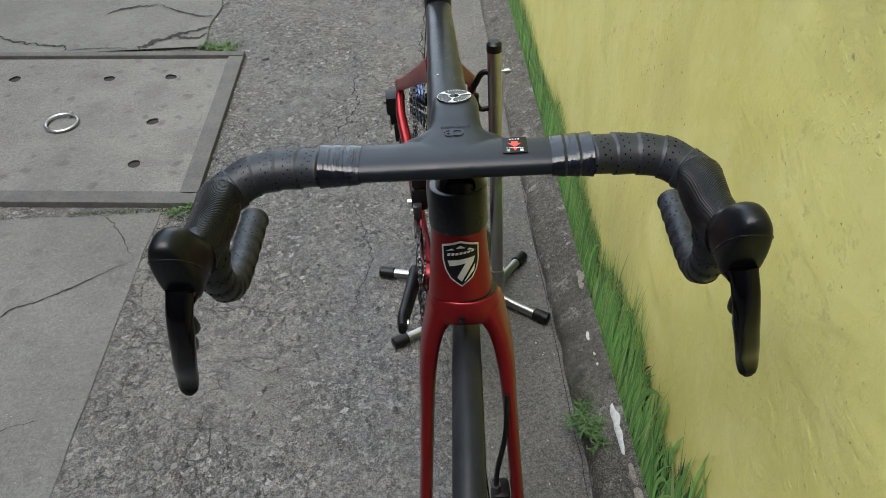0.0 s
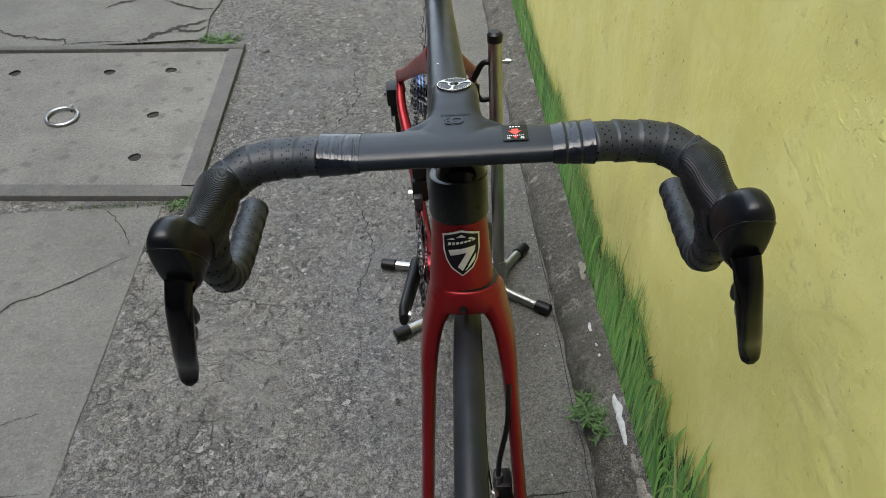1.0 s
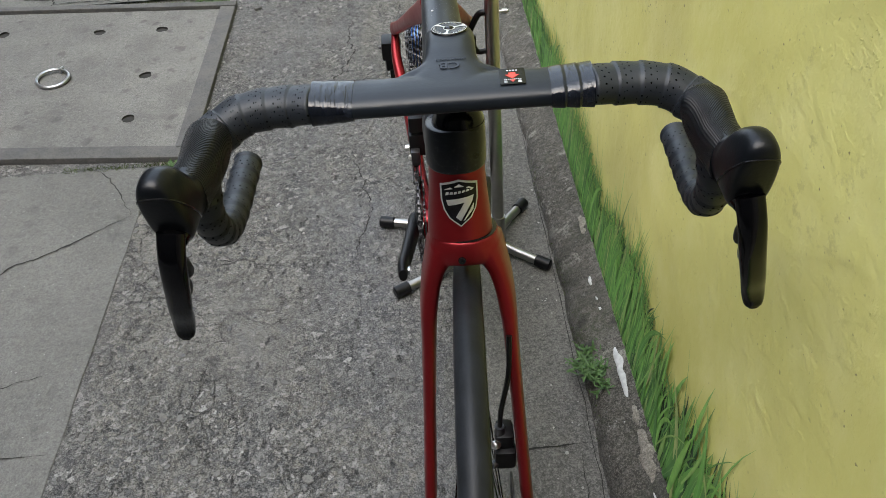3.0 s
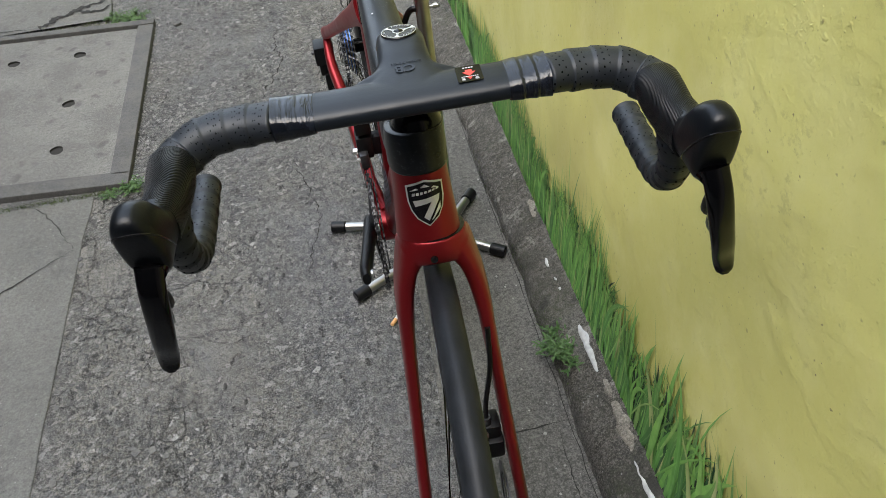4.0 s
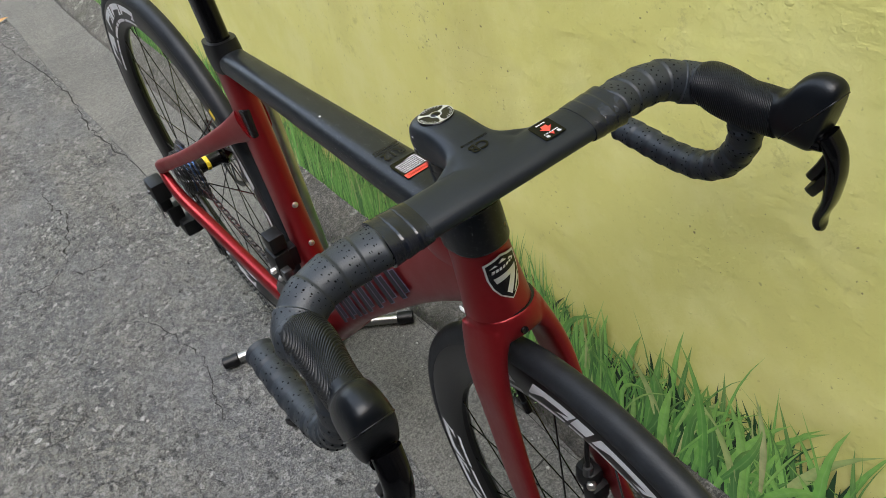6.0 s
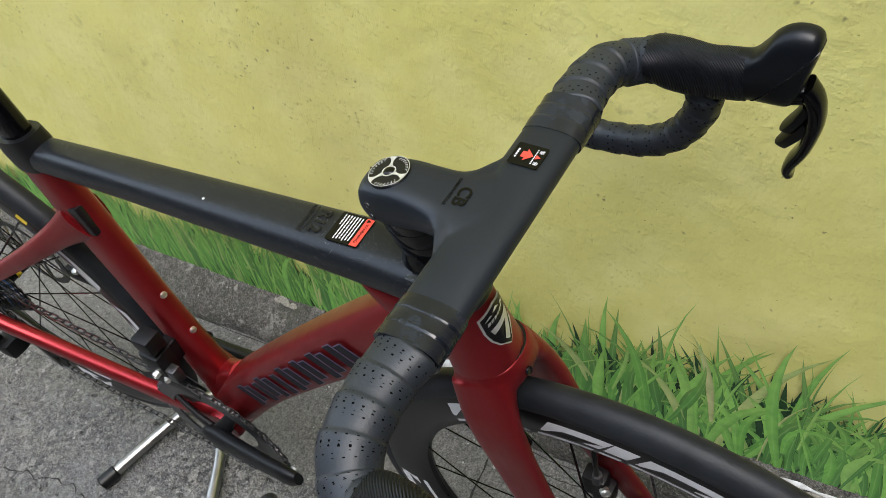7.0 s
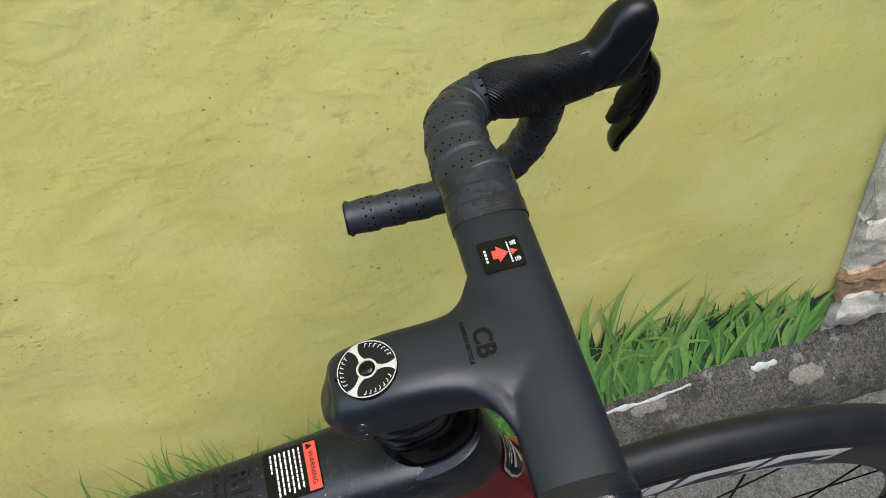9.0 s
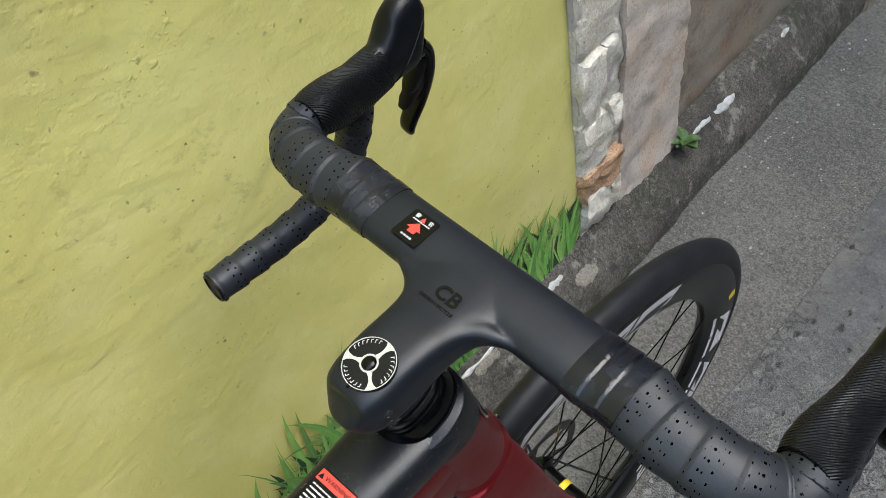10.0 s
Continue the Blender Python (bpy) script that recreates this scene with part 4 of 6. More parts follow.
front_wheel = wheel("front_wheel", FRONT, "front wheel with a slick black road tyre", STEER)
rear_wheel = wheel("rear_wheel", REAR, "rear wheel with a slick black road tyre", None, True, True)
SHRINK = Matrix.Diagonal((1, TYRE_R / 0.336, TYRE_R / 0.336, 1))
for w, c, xf, starts in ((front_wheel, FRONT, STEER @ Matrix.Translation(FRONT) @ SHRINK @ Matrix.Translation(-FRONT), (48, 168, 288)), (rear_wheel, REAR, Matrix.Translation(REAR) @ SHRINK @ Matrix.Translation(-REAR), (22, 142, 262))):
    for side in (-1, 1):
        for st in starts:
            a = st
            for width, gap, slant, cut in ((10, 1.4, 4, 1), (9, 1.4, -3, 0), (11, 1.2, 5, 1), (4, 1.4, 4, 0), (12, 1.2, 4, 1), (13, 2, 4, 1)):
                rim_mark(w, c, side, a, a + width, 0.276, 0.308, slant, WHITE, xf)
                if cut:
                    rim_mark(w, c, side, a + 2, a + width - 2, 0.287, 0.298, slant, RIM, xf)
                a += width + gap
            if st in (168, 142):
                rim_mark(w, c, side, st - 7, st - 4, 0.300, 0.312, 0, YELLOWRING, xf)


BAR_TURN = Matrix.Rotation(radians(-3.0), 4, HEAD_WAY)
BAR_ROLL = Matrix.Rotation(radians(-0.8), 4, "Y")
BAR = Matrix.Translation(AXIS_TOP + Vector((0.0005, 0, 0))) @ BAR_ROLL @ BAR_TURN @ Matrix.Translation(-AXIS_TOP)
REACH = BAR


# handlebar, stem and controls
def handlebar():
    tops = sweep([(x, 0.0042, 0.8458) for x in np.linspace(-0.078, 0.078, 25)], [oval(0.0415, 0.0190, 2.5, 28)] * 25)
    rows = []
    for y, hw, top, bot, n in ((0.1065, 0.006, 0.847, 0.832, 2.5), (0.1040, 0.0135, 0.8510, 0.826, 2.8), (0.0980, 0.0185, 0.8541, 0.822, 3.2), (0.087, 0.0205, 0.8560, 0.821, 3.6), (0.070, 0.0208, 0.8588, 0.823, 3.8),
                              (0.055, 0.0212, 0.8586, 0.827, 3.6), (0.044, 0.0225, 0.8575, 0.830, 3.4), (0.037, 0.0250, 0.8568, 0.832, 3.2), (0.0325, 0.0285, 0.8564, 0.8345, 3.0), (0.0290, 0.0340, 0.8560, 0.8365, 2.8), (0.0260, 0.0410, 0.8552, 0.8388, 2.6), (0.0232, 0.0490, 0.8535, 0.8405, 2.5), (0.0195, 0.0580, 0.8505, 0.8420, 2.4)):
        rows.append((0, y, (top + bot) / 2, hw * 2, top - bot, n))
    ridge = rows[:6] + [(0, y, (t + b) / 2, hw * 2, t - b, n) for y, hw, t, b, n in ((0.042, 0.0232, 0.8574, 0.830, 3.2), (0.030, 0.0275, 0.8564, 0.834, 3.0), (0.020, 0.0330, 0.8559, 0.836, 2.8), (0.010, 0.0350, 0.8556, 0.838, 2.6), (0.002, 0.0350, 0.8554, 0.840, 2.5))]
    bar = blended("handlebar", join(tops, loft(rows, 4, 32), loft(ridge, 4, 32)), CARBON, bicycle, "matt black one-piece aero handlebar and stem", BAR, 0.0010, 14)
    part("stem_slot", box(0, 0.0965, 0.8535, 0.0008, 0.004, 0.0052), INK, bar, "", BAR)
    for z in (0.8415, 0.8305):
        bolt(bar, Vector((-0.0165, 0.0900, z)), Vector((-0.9, 0.4, 0)), 0.0034, BAR, DARKSTEEL)
    cap = part("stem_cap", moved(lathe([(0.0001, 0.0012), (0.0148, 0.0012), (0.0155, 0.0004), (0.0155, -0.002)], 40), frame_at((0, 0.0825, 0.8568), (0, 0.156, 0.988), (1, 0, 0)) @ Matrix.Scale(0.95, 4)), INK, bar, "black headset cap with a silver three-armed emblem", BAR)
    top = frame_at((0, 0.0827, 0.8580), (1, 0, 0), (0, 0.988, -0.156)) @ Matrix.Rotation(radians(50), 4, "Z") @ Matrix.Scale(0.95, 4)
    part("cap_ring", moved(ring_flat(0.0147, 0.0152), BAR @ top), SILVER, cap)
    part("cap_centre_ring", moved(ring_flat(0.0043, 0.0053), BAR @ top), SILVER, cap)
    part("cap_bolt", moved(lathe([(0.0001, 0.0016), (0.0022, 0.0014), (0.0036, 0.0009), (0.0043, 0.0)], 20), BAR @ top @ Matrix.Rotation(radians(-90), 4, "Y")), GLOSS, cap)
    for i in range(3):
        arm = [(-0.0017, 0.0048), (0.0017, 0.0048), (0.0009, 0.0078), (0.0009, 0.0102), (0.0018, 0.0128), (0.0036, 0.0148), (-0.0036, 0.0148), (-0.0018, 0.0128), (-0.0009, 0.0102), (-0.0009, 0.0078)]
        part("cap_arm", moved(prism(arm, 0.0003), BAR @ top @ Matrix.Rotation(radians(120 * i), 4, "Z")), SILVER, cap)
        for k in range(7):
            g = join(prism([(-0.0007, -0.0010), (-0.0003, -0.0010), (0.0000, 0.0010), (-0.0004, 0.0010)], 0.0003), prism([(-0.0004, 0.0006), (0.0007, 0.0006), (0.0008, 0.0010), (-0.0003, 0.0010)], 0.0003))
            part("cap_mark", moved(g, BAR @ top @ Matrix.Rotation(radians(120 * i + 60 - 33 + 11.0 * k), 4, "Z") @ Matrix.Translation((0, 0.0128, 0))), SILVER, cap)
    # spacers and headset cover
    for z0, z1, k in ((0.832, 0.8165, 1.0), (0.8160, 0.8040, 0.99), (0.8035, 0.7955, 0.97)):
        part("spacer", sweep([on_axis(z0), on_axis(z1 + 0.0006), on_axis(z1)], [oval(0.035 * q, 0.046 * q, 2.5, 32) for q in (k, k, k * 0.985)], (0, 1, 0)), GLOSS, bar, "", BAR)
    part("headset_cover", sweep([on_axis(0.7965), on_axis(0.7955), on_axis(0.7845), on_axis(0.7805)], [oval(*d, 2.3, 36) for d in ((0.0335, 0.0435), (0.035, 0.045), (0.0452, 0.0562), (0.0456, 0.0566))], (0, 1, 0)), GLOSS, bar, "gloss black headset cover", STEER)
    part("headset_gap", sweep([on_axis(0.7822), on_axis(0.780)], [oval(0.0468, 0.0580, 2.3, 36)] * 2, (0, 1, 0)), INK, bar, "", STEER)
    # markings on top
    part("letters", moved(lettering("CB", 0.0128, 0.00012, 0.0003), BAR @ frame_at((-0.0005, 0.0275, 0.8566), (-1, 0, 0), (0, -1, 0))), PRINT, bar, "dark gloss letters on the stem")
    part("letters", moved(lettering("CARBON BICYCLE", 0.0029, 0.00012, 0.00005), BAR @ frame_at((0.001, 0.0352, 0.8568), (-1, 0, 0), (0, -1, 0))), PRINT, bar)
    st = BAR @ frame_at((0.0465, 0.0058, 0.8556), (-1, 0, 0), (0, -1, 0))
    sticker = part("sticker", moved(rounded(0.0195, 0.0215, 0.0015, 0.0003), st), GLOSS, bar, "black warning sticker with a red arrow and white characters")
    arrow = [(-0.0052, 0.0004), (0, -0.0050), (0.0052, 0.0004), (0.0026, 0.0004), (0.0026, 0.0032), (-0.0026, 0.0032), (-0.0026, 0.0004)]
    part("arrow", moved(prism([(x, -y - 0.0002) for x, y in arrow], 0.0003), st @ Matrix.Translation((0, -0.0012, 0.0004))), STICKRED, sticker)
    part("triangle", moved(prism([(-0.0019, -0.0015), (0.0019, -0.0015), (0, 0.0018)], 0.0003), st @ Matrix.Translation((0, 0.0068, 0.0004))), STICKRED, sticker)
    for text, x, y, size in (("\u8b66", -0.0052, 0.0072, 0.0034), ("\u544a", 0.0052, 0.0072, 0.0034)):
        part("letters", moved(lettering(text, size, 0.0001), st @ Matrix.Translation((x, y, 0.0004))), WHITE, sticker)
    for k in range(9):
        part("print_bar", moved(prism([(-0.0005, -0.0004), (0.0004, -0.0004), (0.0005, 0.0004), (-0.0004, 0.0004)], 0.0002), st @ Matrix.Translation((-0.0060 + 0.0015 * k, 0.0044, 0.0004))), WHITE, sticker)
    for k in range(4):
        part("print_bar", moved(prism([(-0.0007, -0.0006), (0.0007, -0.0006), (0.0007, 0.0006), (-0.0007, 0.0006)], 0.0002), st @ Matrix.Translation((-0.0033 + 0.0022 * k, -0.0078, 0.0004))), WHITE, sticker)
    for s in (-1, 1):
        half(bar, s)


def ring_flat(r0, r1, n=48, h=0.0003):
    verts, faces = [], []
    for i in range(n):
        a = 2 * math.pi * i / n
        c, s = math.cos(a), math.sin(a)
        verts += [(r0 * c, r0 * s, 0), (r1 * c, r1 * s, 0), (r1 * c, r1 * s, h), (r0 * c, r0 * s, h)]
    for i in range(n):
        j = (i + 1) % n
        for k in range(4):
            q = (k + 1) % 4
            faces.append([i * 4 + k, i * 4 + q, j * 4 + q, j * 4 + k])
    return verts, faces


def rounded(w, h, r, depth):
    pts = []
    for cx, cy, a0 in ((w / 2 - r, h / 2 - r, 0), (-w / 2 + r, h / 2 - r, 90), (-w / 2 + r, -h / 2 + r, 180), (w / 2 - r, -h / 2 + r, 270)):
        pts += [(cx + r * math.cos(radians(a0 + k * 30)), cy + r * math.sin(radians(a0 + k * 30))) for k in range(4)]
    return prism(pts, depth)


def leaning_loft(rows, lean, n, m):
    """Upright sections that lean forwards, one behind the other."""
    s = spline(rows, n)
    verts = [Vector((r[0] - x, r[1] - lean * y, r[2] + y)) for r in s for x, y in oval(r[3], r[4], r[5], m)]
    faces = [[i * m + j, i * m + (j + 1) % m, (i + 1) * m + (j + 1) % m, (i + 1) * m + j] for i in range(len(s) - 1) for j in range(m)]
    return verts, faces + [list(range(m))[::-1], list(range((len(s) - 1) * m, len(s) * m))]


def seam_round(skin, at, normal, radius):
    """A fine bead where a slanting plane cuts a skin."""
    bm = bmesh.new()
    vs = [bm.verts.new(v) for v in skin[0]]
    for q in skin[1]:
        bm.faces.new([vs[i] for i in q])
    cut = bmesh.ops.bisect_plane(bm, geom=bm.verts[:] + bm.edges[:] + bm.faces[:], plane_co=at, plane_no=normal)
    pts = [g.co.copy() for g in cut["geom_cut"] if isinstance(g, bmesh.types.BMVert)]
    bm.free()
    u = Vector((1, 0, 0))
    w = normal.normalized().cross(u)
    pts.sort(key=lambda p: math.atan2((p - at).dot(w), (p - at).dot(u)))
    loop = [pts[0]]
    for p in pts[1:]:
        if (p - loop[-1]).length > 0.0012:
            loop.append(p)
    return sweep(loop, [oval(radius * 2, radius * 2, 2, 8)] * len(loop), normal, False, True)


def half(bar, s):
    """One side of the bar: finishing tape, bar tape, hood and lever."""
    def flip(geo):
        return geo if s > 0 else mirror(geo)
    # finishing tape in three uneven turns
    xs = np.linspace(0.074, 0.106, 33)
    secs = []
    for i, x in enumerate(xs):
        lip = 0.0006 * ((x - 0.074) / 0.0107 % 1.0)
        secs.append(oval(0.0428 + lip * 2 - 0.0012 * (x - 0.074) / 0.032, 0.0205 + lip * 2 + 0.006 * (x - 0.074) / 0.032, 2.5, 28))
    part("finishing_tape", flip(sweep([(x, 0.0040, 0.8455) for x in xs], secs)), VINYL, bar, "shiny black finishing tape round the bar", REACH)
    # wrapped tape, stepped at every turn
    ctrl = [(0.103, 0.0035, 0.8453, 0.0420, 0.027), (0.1229, 0.0065, 0.843, 0.0395, 0.0307), (0.1448, 0.0062, 0.8419, 0.0383, 0.0314), (0.1639, 0.0027, 0.8393, 0.037, 0.0322), (0.1781, -0.006, 0.834, 0.0354, 0.0328), (0.1851, -0.0175, 0.8337, 0.0335, 0.0328), (0.1838, -0.0308, 0.8384, 0.0315, 0.0319),
            (0.1835, -0.051, 0.837, 0.029, 0.029), (0.1865, -0.061, 0.818, 0.0275, 0.0275), (0.1905, -0.058, 0.792, 0.026, 0.026), (0.1935, -0.042, 0.763, 0.0255, 0.0255), (0.1965, -0.017, 0.744, 0.0255, 0.0255), (0.1985, 0.018, 0.7355, 0.0255, 0.0255), (0.1995, 0.056, 0.734, 0.0255, 0.0255), (0.1995, 0.085, 0.734, 0.0255, 0.0255)]
    sp = spline(ctrl, 16)
    path, secs, run = [], [], 0.0
    for i, r in enumerate(sp):
        if i:
            run += np.linalg.norm(sp[i, :3] - sp[i - 1, :3])
        ph = run / 0.019 % 1.0
        step = 0.0013 * (1 - ph) if ph > 0.06 else 0.0013 * ph / 0.06
        path.append(r[:3])
        secs.append(oval(r[3] + step * 2 - 0.001, r[4] + step * 2 - 0.001, 2.1, 28))
    part("bar_tape", flip(sweep(path, secs, (0, 0.25, 1), True, False, True)), TAPE, bar, "perforated black bar tape", REACH, 60)
    part("end_plug", flip(moved(lathe([(0.0001, 0.0008), (0.0095, 0.0008), (0.0100, 0.0022), (0.0118, 0.0018), (0.0125, 0.0), (0.0125, -0.003)], 24), frame_at((0.1995, 0.085, 0.734), (0, 1, 0.05), (1, 0, 0)))), RUBBER, bar, "black bar end plug", REACH)
    hood_rows = [(0.1815, -0.020, 0.8400, 0.029, 0.029, 2.2), (0.1822, -0.028, 0.8400, 0.0330, 0.035, 2.2), (0.182, -0.042, 0.8385, 0.032, 0.040, 2.3), (0.1835, -0.062, 0.8360, 0.0285, 0.039, 2.4), (0.1845, -0.077, 0.8372, 0.0272, 0.0385, 2.5), (0.185, -0.0895, 0.8385, 0.0272, 0.0380, 2.4)]
    part("hood", flip(loft(hood_rows, 6, 28)), RIBBED, bar, "ribbed black rubber brake hood", REACH, 60)
    horn_rows = [(0.1839, -0.080, 0.8412, 0.0258, 0.0375, 2.4), (0.1843, -0.0885, 0.8420, 0.0268, 0.0390, 2.4), (0.1853, -0.0945, 0.8456, 0.0282, 0.0465, 2.3), (0.1859, -0.1005, 0.8505, 0.0294, 0.0565, 2.3), (0.1865, -0.109, 0.8530, 0.0300, 0.0618, 2.4),
                 (0.1867, -0.1185, 0.8532, 0.0297, 0.0622, 2.5), (0.1868, -0.1250, 0.8522, 0.0282, 0.0590, 2.6), (0.1868, -0.1287, 0.8512, 0.0235, 0.0500, 2.6), (0.1867, -0.1300, 0.8510, 0.0130, 0.0300, 2.4)]
    ahead = REACH @ Matrix.Translation((s * 0.0010, 0.0022, -0.0030))
    grip = REACH @ Matrix.Translation((s * 0.0010, -0.0032, 0.0055))
    skin = leaning_loft(horn_rows, 0.20, 6, 32)
    horn = part("hood_horn", flip(skin), HORN, bar, "smooth black bulbous hood end", ahead, 60)
    part("seam", flip(seam_round(skin, Vector((0.1865, -0.1165, 0.8505)), Vector((0.0, 0.80, 0.60)), 0.0007)), INK, horn, "dark moulding seam", ahead)
    part("lever_bracket", flip(loft([(0.185, -0.100, 0.834, 0.020, 0.014, 2.4), (0.186, -0.115, 0.834, 0.022, 0.018, 2.4), (0.187, -0.129, 0.835, 0.020, 0.016, 2.4)], 4, 16)), GLOSS, bar, "", ahead)
    lv = spline([(0.186, -0.124, 0.833, 0.019, 0.010), (0.188, -0.1315, 0.819, 0.0185, 0.012), (0.191, -0.1340, 0.801, 0.018, 0.012), (0.195, -0.1325, 0.783, 0.0175, 0.011), (0.200, -0.1290, 0.764, 0.017, 0.010), (0.2050, -0.1230, 0.746, 0.0165, 0.0095), (0.2078, -0.1210, 0.735, 0.0155, 0.009), (0.2088, -0.1225, 0.728, 0.0125, 0.007), (0.2091, -0.1240, 0.7250, 0.006, 0.004)], 5)
    lever = part("brake_lever", flip(sweep(lv[:, :3], [oval(r[3], r[4], 2.6, 16) for r in lv], (0, -1, 0))), GLOSS, bar, "gloss black brake lever", grip)
    part("shift_paddle", flip(sweep([(0.188, -0.128, 0.815), (0.190, -0.123, 0.802), (0.192, -0.1175, 0.791), (0.193, -0.115, 0.786)], [oval(w, 0.008, 3.5, 12) for w in (0.012, 0.015, 0.0145, 0.009)], (0, -1, 0))), BLACKBOX, lever, "black shift paddle", grip)
    part("shift_paddle", flip(sweep([(0.192, -0.130, 0.797), (0.195, -0.1235, 0.784), (0.198, -0.1165, 0.772), (0.199, -0.1135, 0.766)], [oval(w, 0.010, 3.5, 12) for w in (0.012, 0.0145, 0.013, 0.008)], (0, -1, 0))), BLACKBOX, lever, "black shift paddle", grip)


handlebar()


# marks on the frame: plain shapes in place of the maker's marks
def head_badge():
    c = on_axis(0.7235) + Vector((0, -0.0284, 0.0))
    m = frame_at(c, (1, 0, 0), HEAD_WAY)
    def curved(outline, depth, lift):
        g = prism(outline, depth)
        return [Vector((x, y, z + lift - 24 * x * x - 0.6 * x * 0)) for x, y, z in g[0]], g[1]
    def shield(k):
        pts = [(-0.0165, 0.019), (0, 0.0235), (0.0165, 0.019), (0.0165, 0.004), (0.0145, -0.006), (0.010, -0.0145), (0.0, -0.0225), (-0.010, -0.0145), (-0.0145, -0.006), (-0.0165, 0.004)]
        return [(x * k, y * k) for x, y in pts]
    def fan(outline, depth, lift):
        # split into narrow strips so that it bends round the tube
        bm = bmesh.new()
        f = bm.faces.new([bm.verts.new((x, y, 0)) for x, y in outline])
        for k in np.linspace(-0.014, 0.014, 9):
            bmesh.ops.bisect_plane(bm, geom=bm.verts[:] + bm.edges[:] + bm.faces[:], plane_co=(k, 0, 0), plane_no=(1, 0, 0))
        bm.verts.index_update()
        g = [Vector((v.co.x, v.co.y, lift - 21 * v.co.x ** 2)) for v in bm.verts], [[v.index for v in q.verts] for q in bm.faces]
        bm.free()
        return moved(g, m)
    badge = part("head_badge", fan(shield(1.0), 0.0004, 0.0016), SILVER, bicycle, "silver and black shield badge on the head tube")
    part("badge_field", fan(shield(0.92), 0.0004, 0.0021), INK, badge)
    part("badge_stroke", fan([(-0.012, 0.004), (0.0125, 0.0075), (0.0115, 0.0025), (0.0, -0.0165), (-0.0042, -0.0125), (0.004, 0.0015), (-0.0105, -0.0015)], 0.0002, 0.0026), SILVER, badge)
    part("badge_stroke", fan([(0.0125, 0.000), (0.0118, -0.0065), (0.004, -0.0155), (0.0022, -0.0165)], 0.0002, 0.0026), SILVER, badge)
    part("badge_stroke", fan([(-0.0045, 0.0165), (0.0, 0.0195), (0.0045, 0.0165)], 0.0002, 0.0026), SILVER, badge)
    part("badge_stroke", fan([(-0.0135, 0.0135), (-0.008, 0.0165), (-0.0055, 0.0150)], 0.0002, 0.0026), SILVER, badge)
    part("badge_stroke", fan([(0.0135, 0.0135), (0.0055, 0.0150), (0.008, 0.0165)], 0.0002, 0.0026), SILVER, badge)
    for i in range(7):
        x = -0.0123 + i * 0.0036
        part("badge_mark", fan([(x, 0.0085 + 0.0006 * i), (x + 0.0026, 0.009 + 0.0006 * i), (x + 0.0032, 0.0118 + 0.0004 * i), (x + 0.0006, 0.0115 + 0.0004 * i)], 0.0002, 0.0026), SILVER, badge)


head_badge()


def down_tube_marks():
    a, b = Vector((0, 0.138, 0.652)), Vector((0, 0.372, 0.418))
    way = (a - b).normalized()
    for side in (-1, 1):
        upw = Vector((0, way.z, -way.y)) * -1
        length = (a - b).length
        # seven italic groups of strokes, wide and narrow
        x = 0.0
        for strokes in (2, 3, 1, 2, 2, 2, 2):
            for k in range(strokes):
                w = 0.0130
                for grow, mat, lift in ((0.0011, PALELINE, 0.0), (0.0, INKBLUE, 0.0006)):
                    top = 0.0185 if k % 2 == 0 else 0.0135
                    low = -0.0185 if (k + strokes) % 2 == 0 else -0.0140
                    pts = [(x - grow, low - grow), (x + w + grow, low - grow), (x + w + 0.0075 + grow, top + grow), (x + 0.0075 - grow, top + grow)]
                    verts = []
                    for px, py in pts:
                        p = b + way * px + upw * (py - 0.005)
                        d = 0.5 * (0.0505 + 0.006 * (1 - px / length)) * (1 - 0.12 * (abs(py) / 0.034) ** 3)
                        verts.append(Vector((side * (d + 0.0012 + lift), p.y, p.z)))
                    part("frame_mark", (verts, [[0, 1, 2, 3]]), mat, bicycle)
                x += w + 0.0052
            x += 0.0085


down_tube_marks()


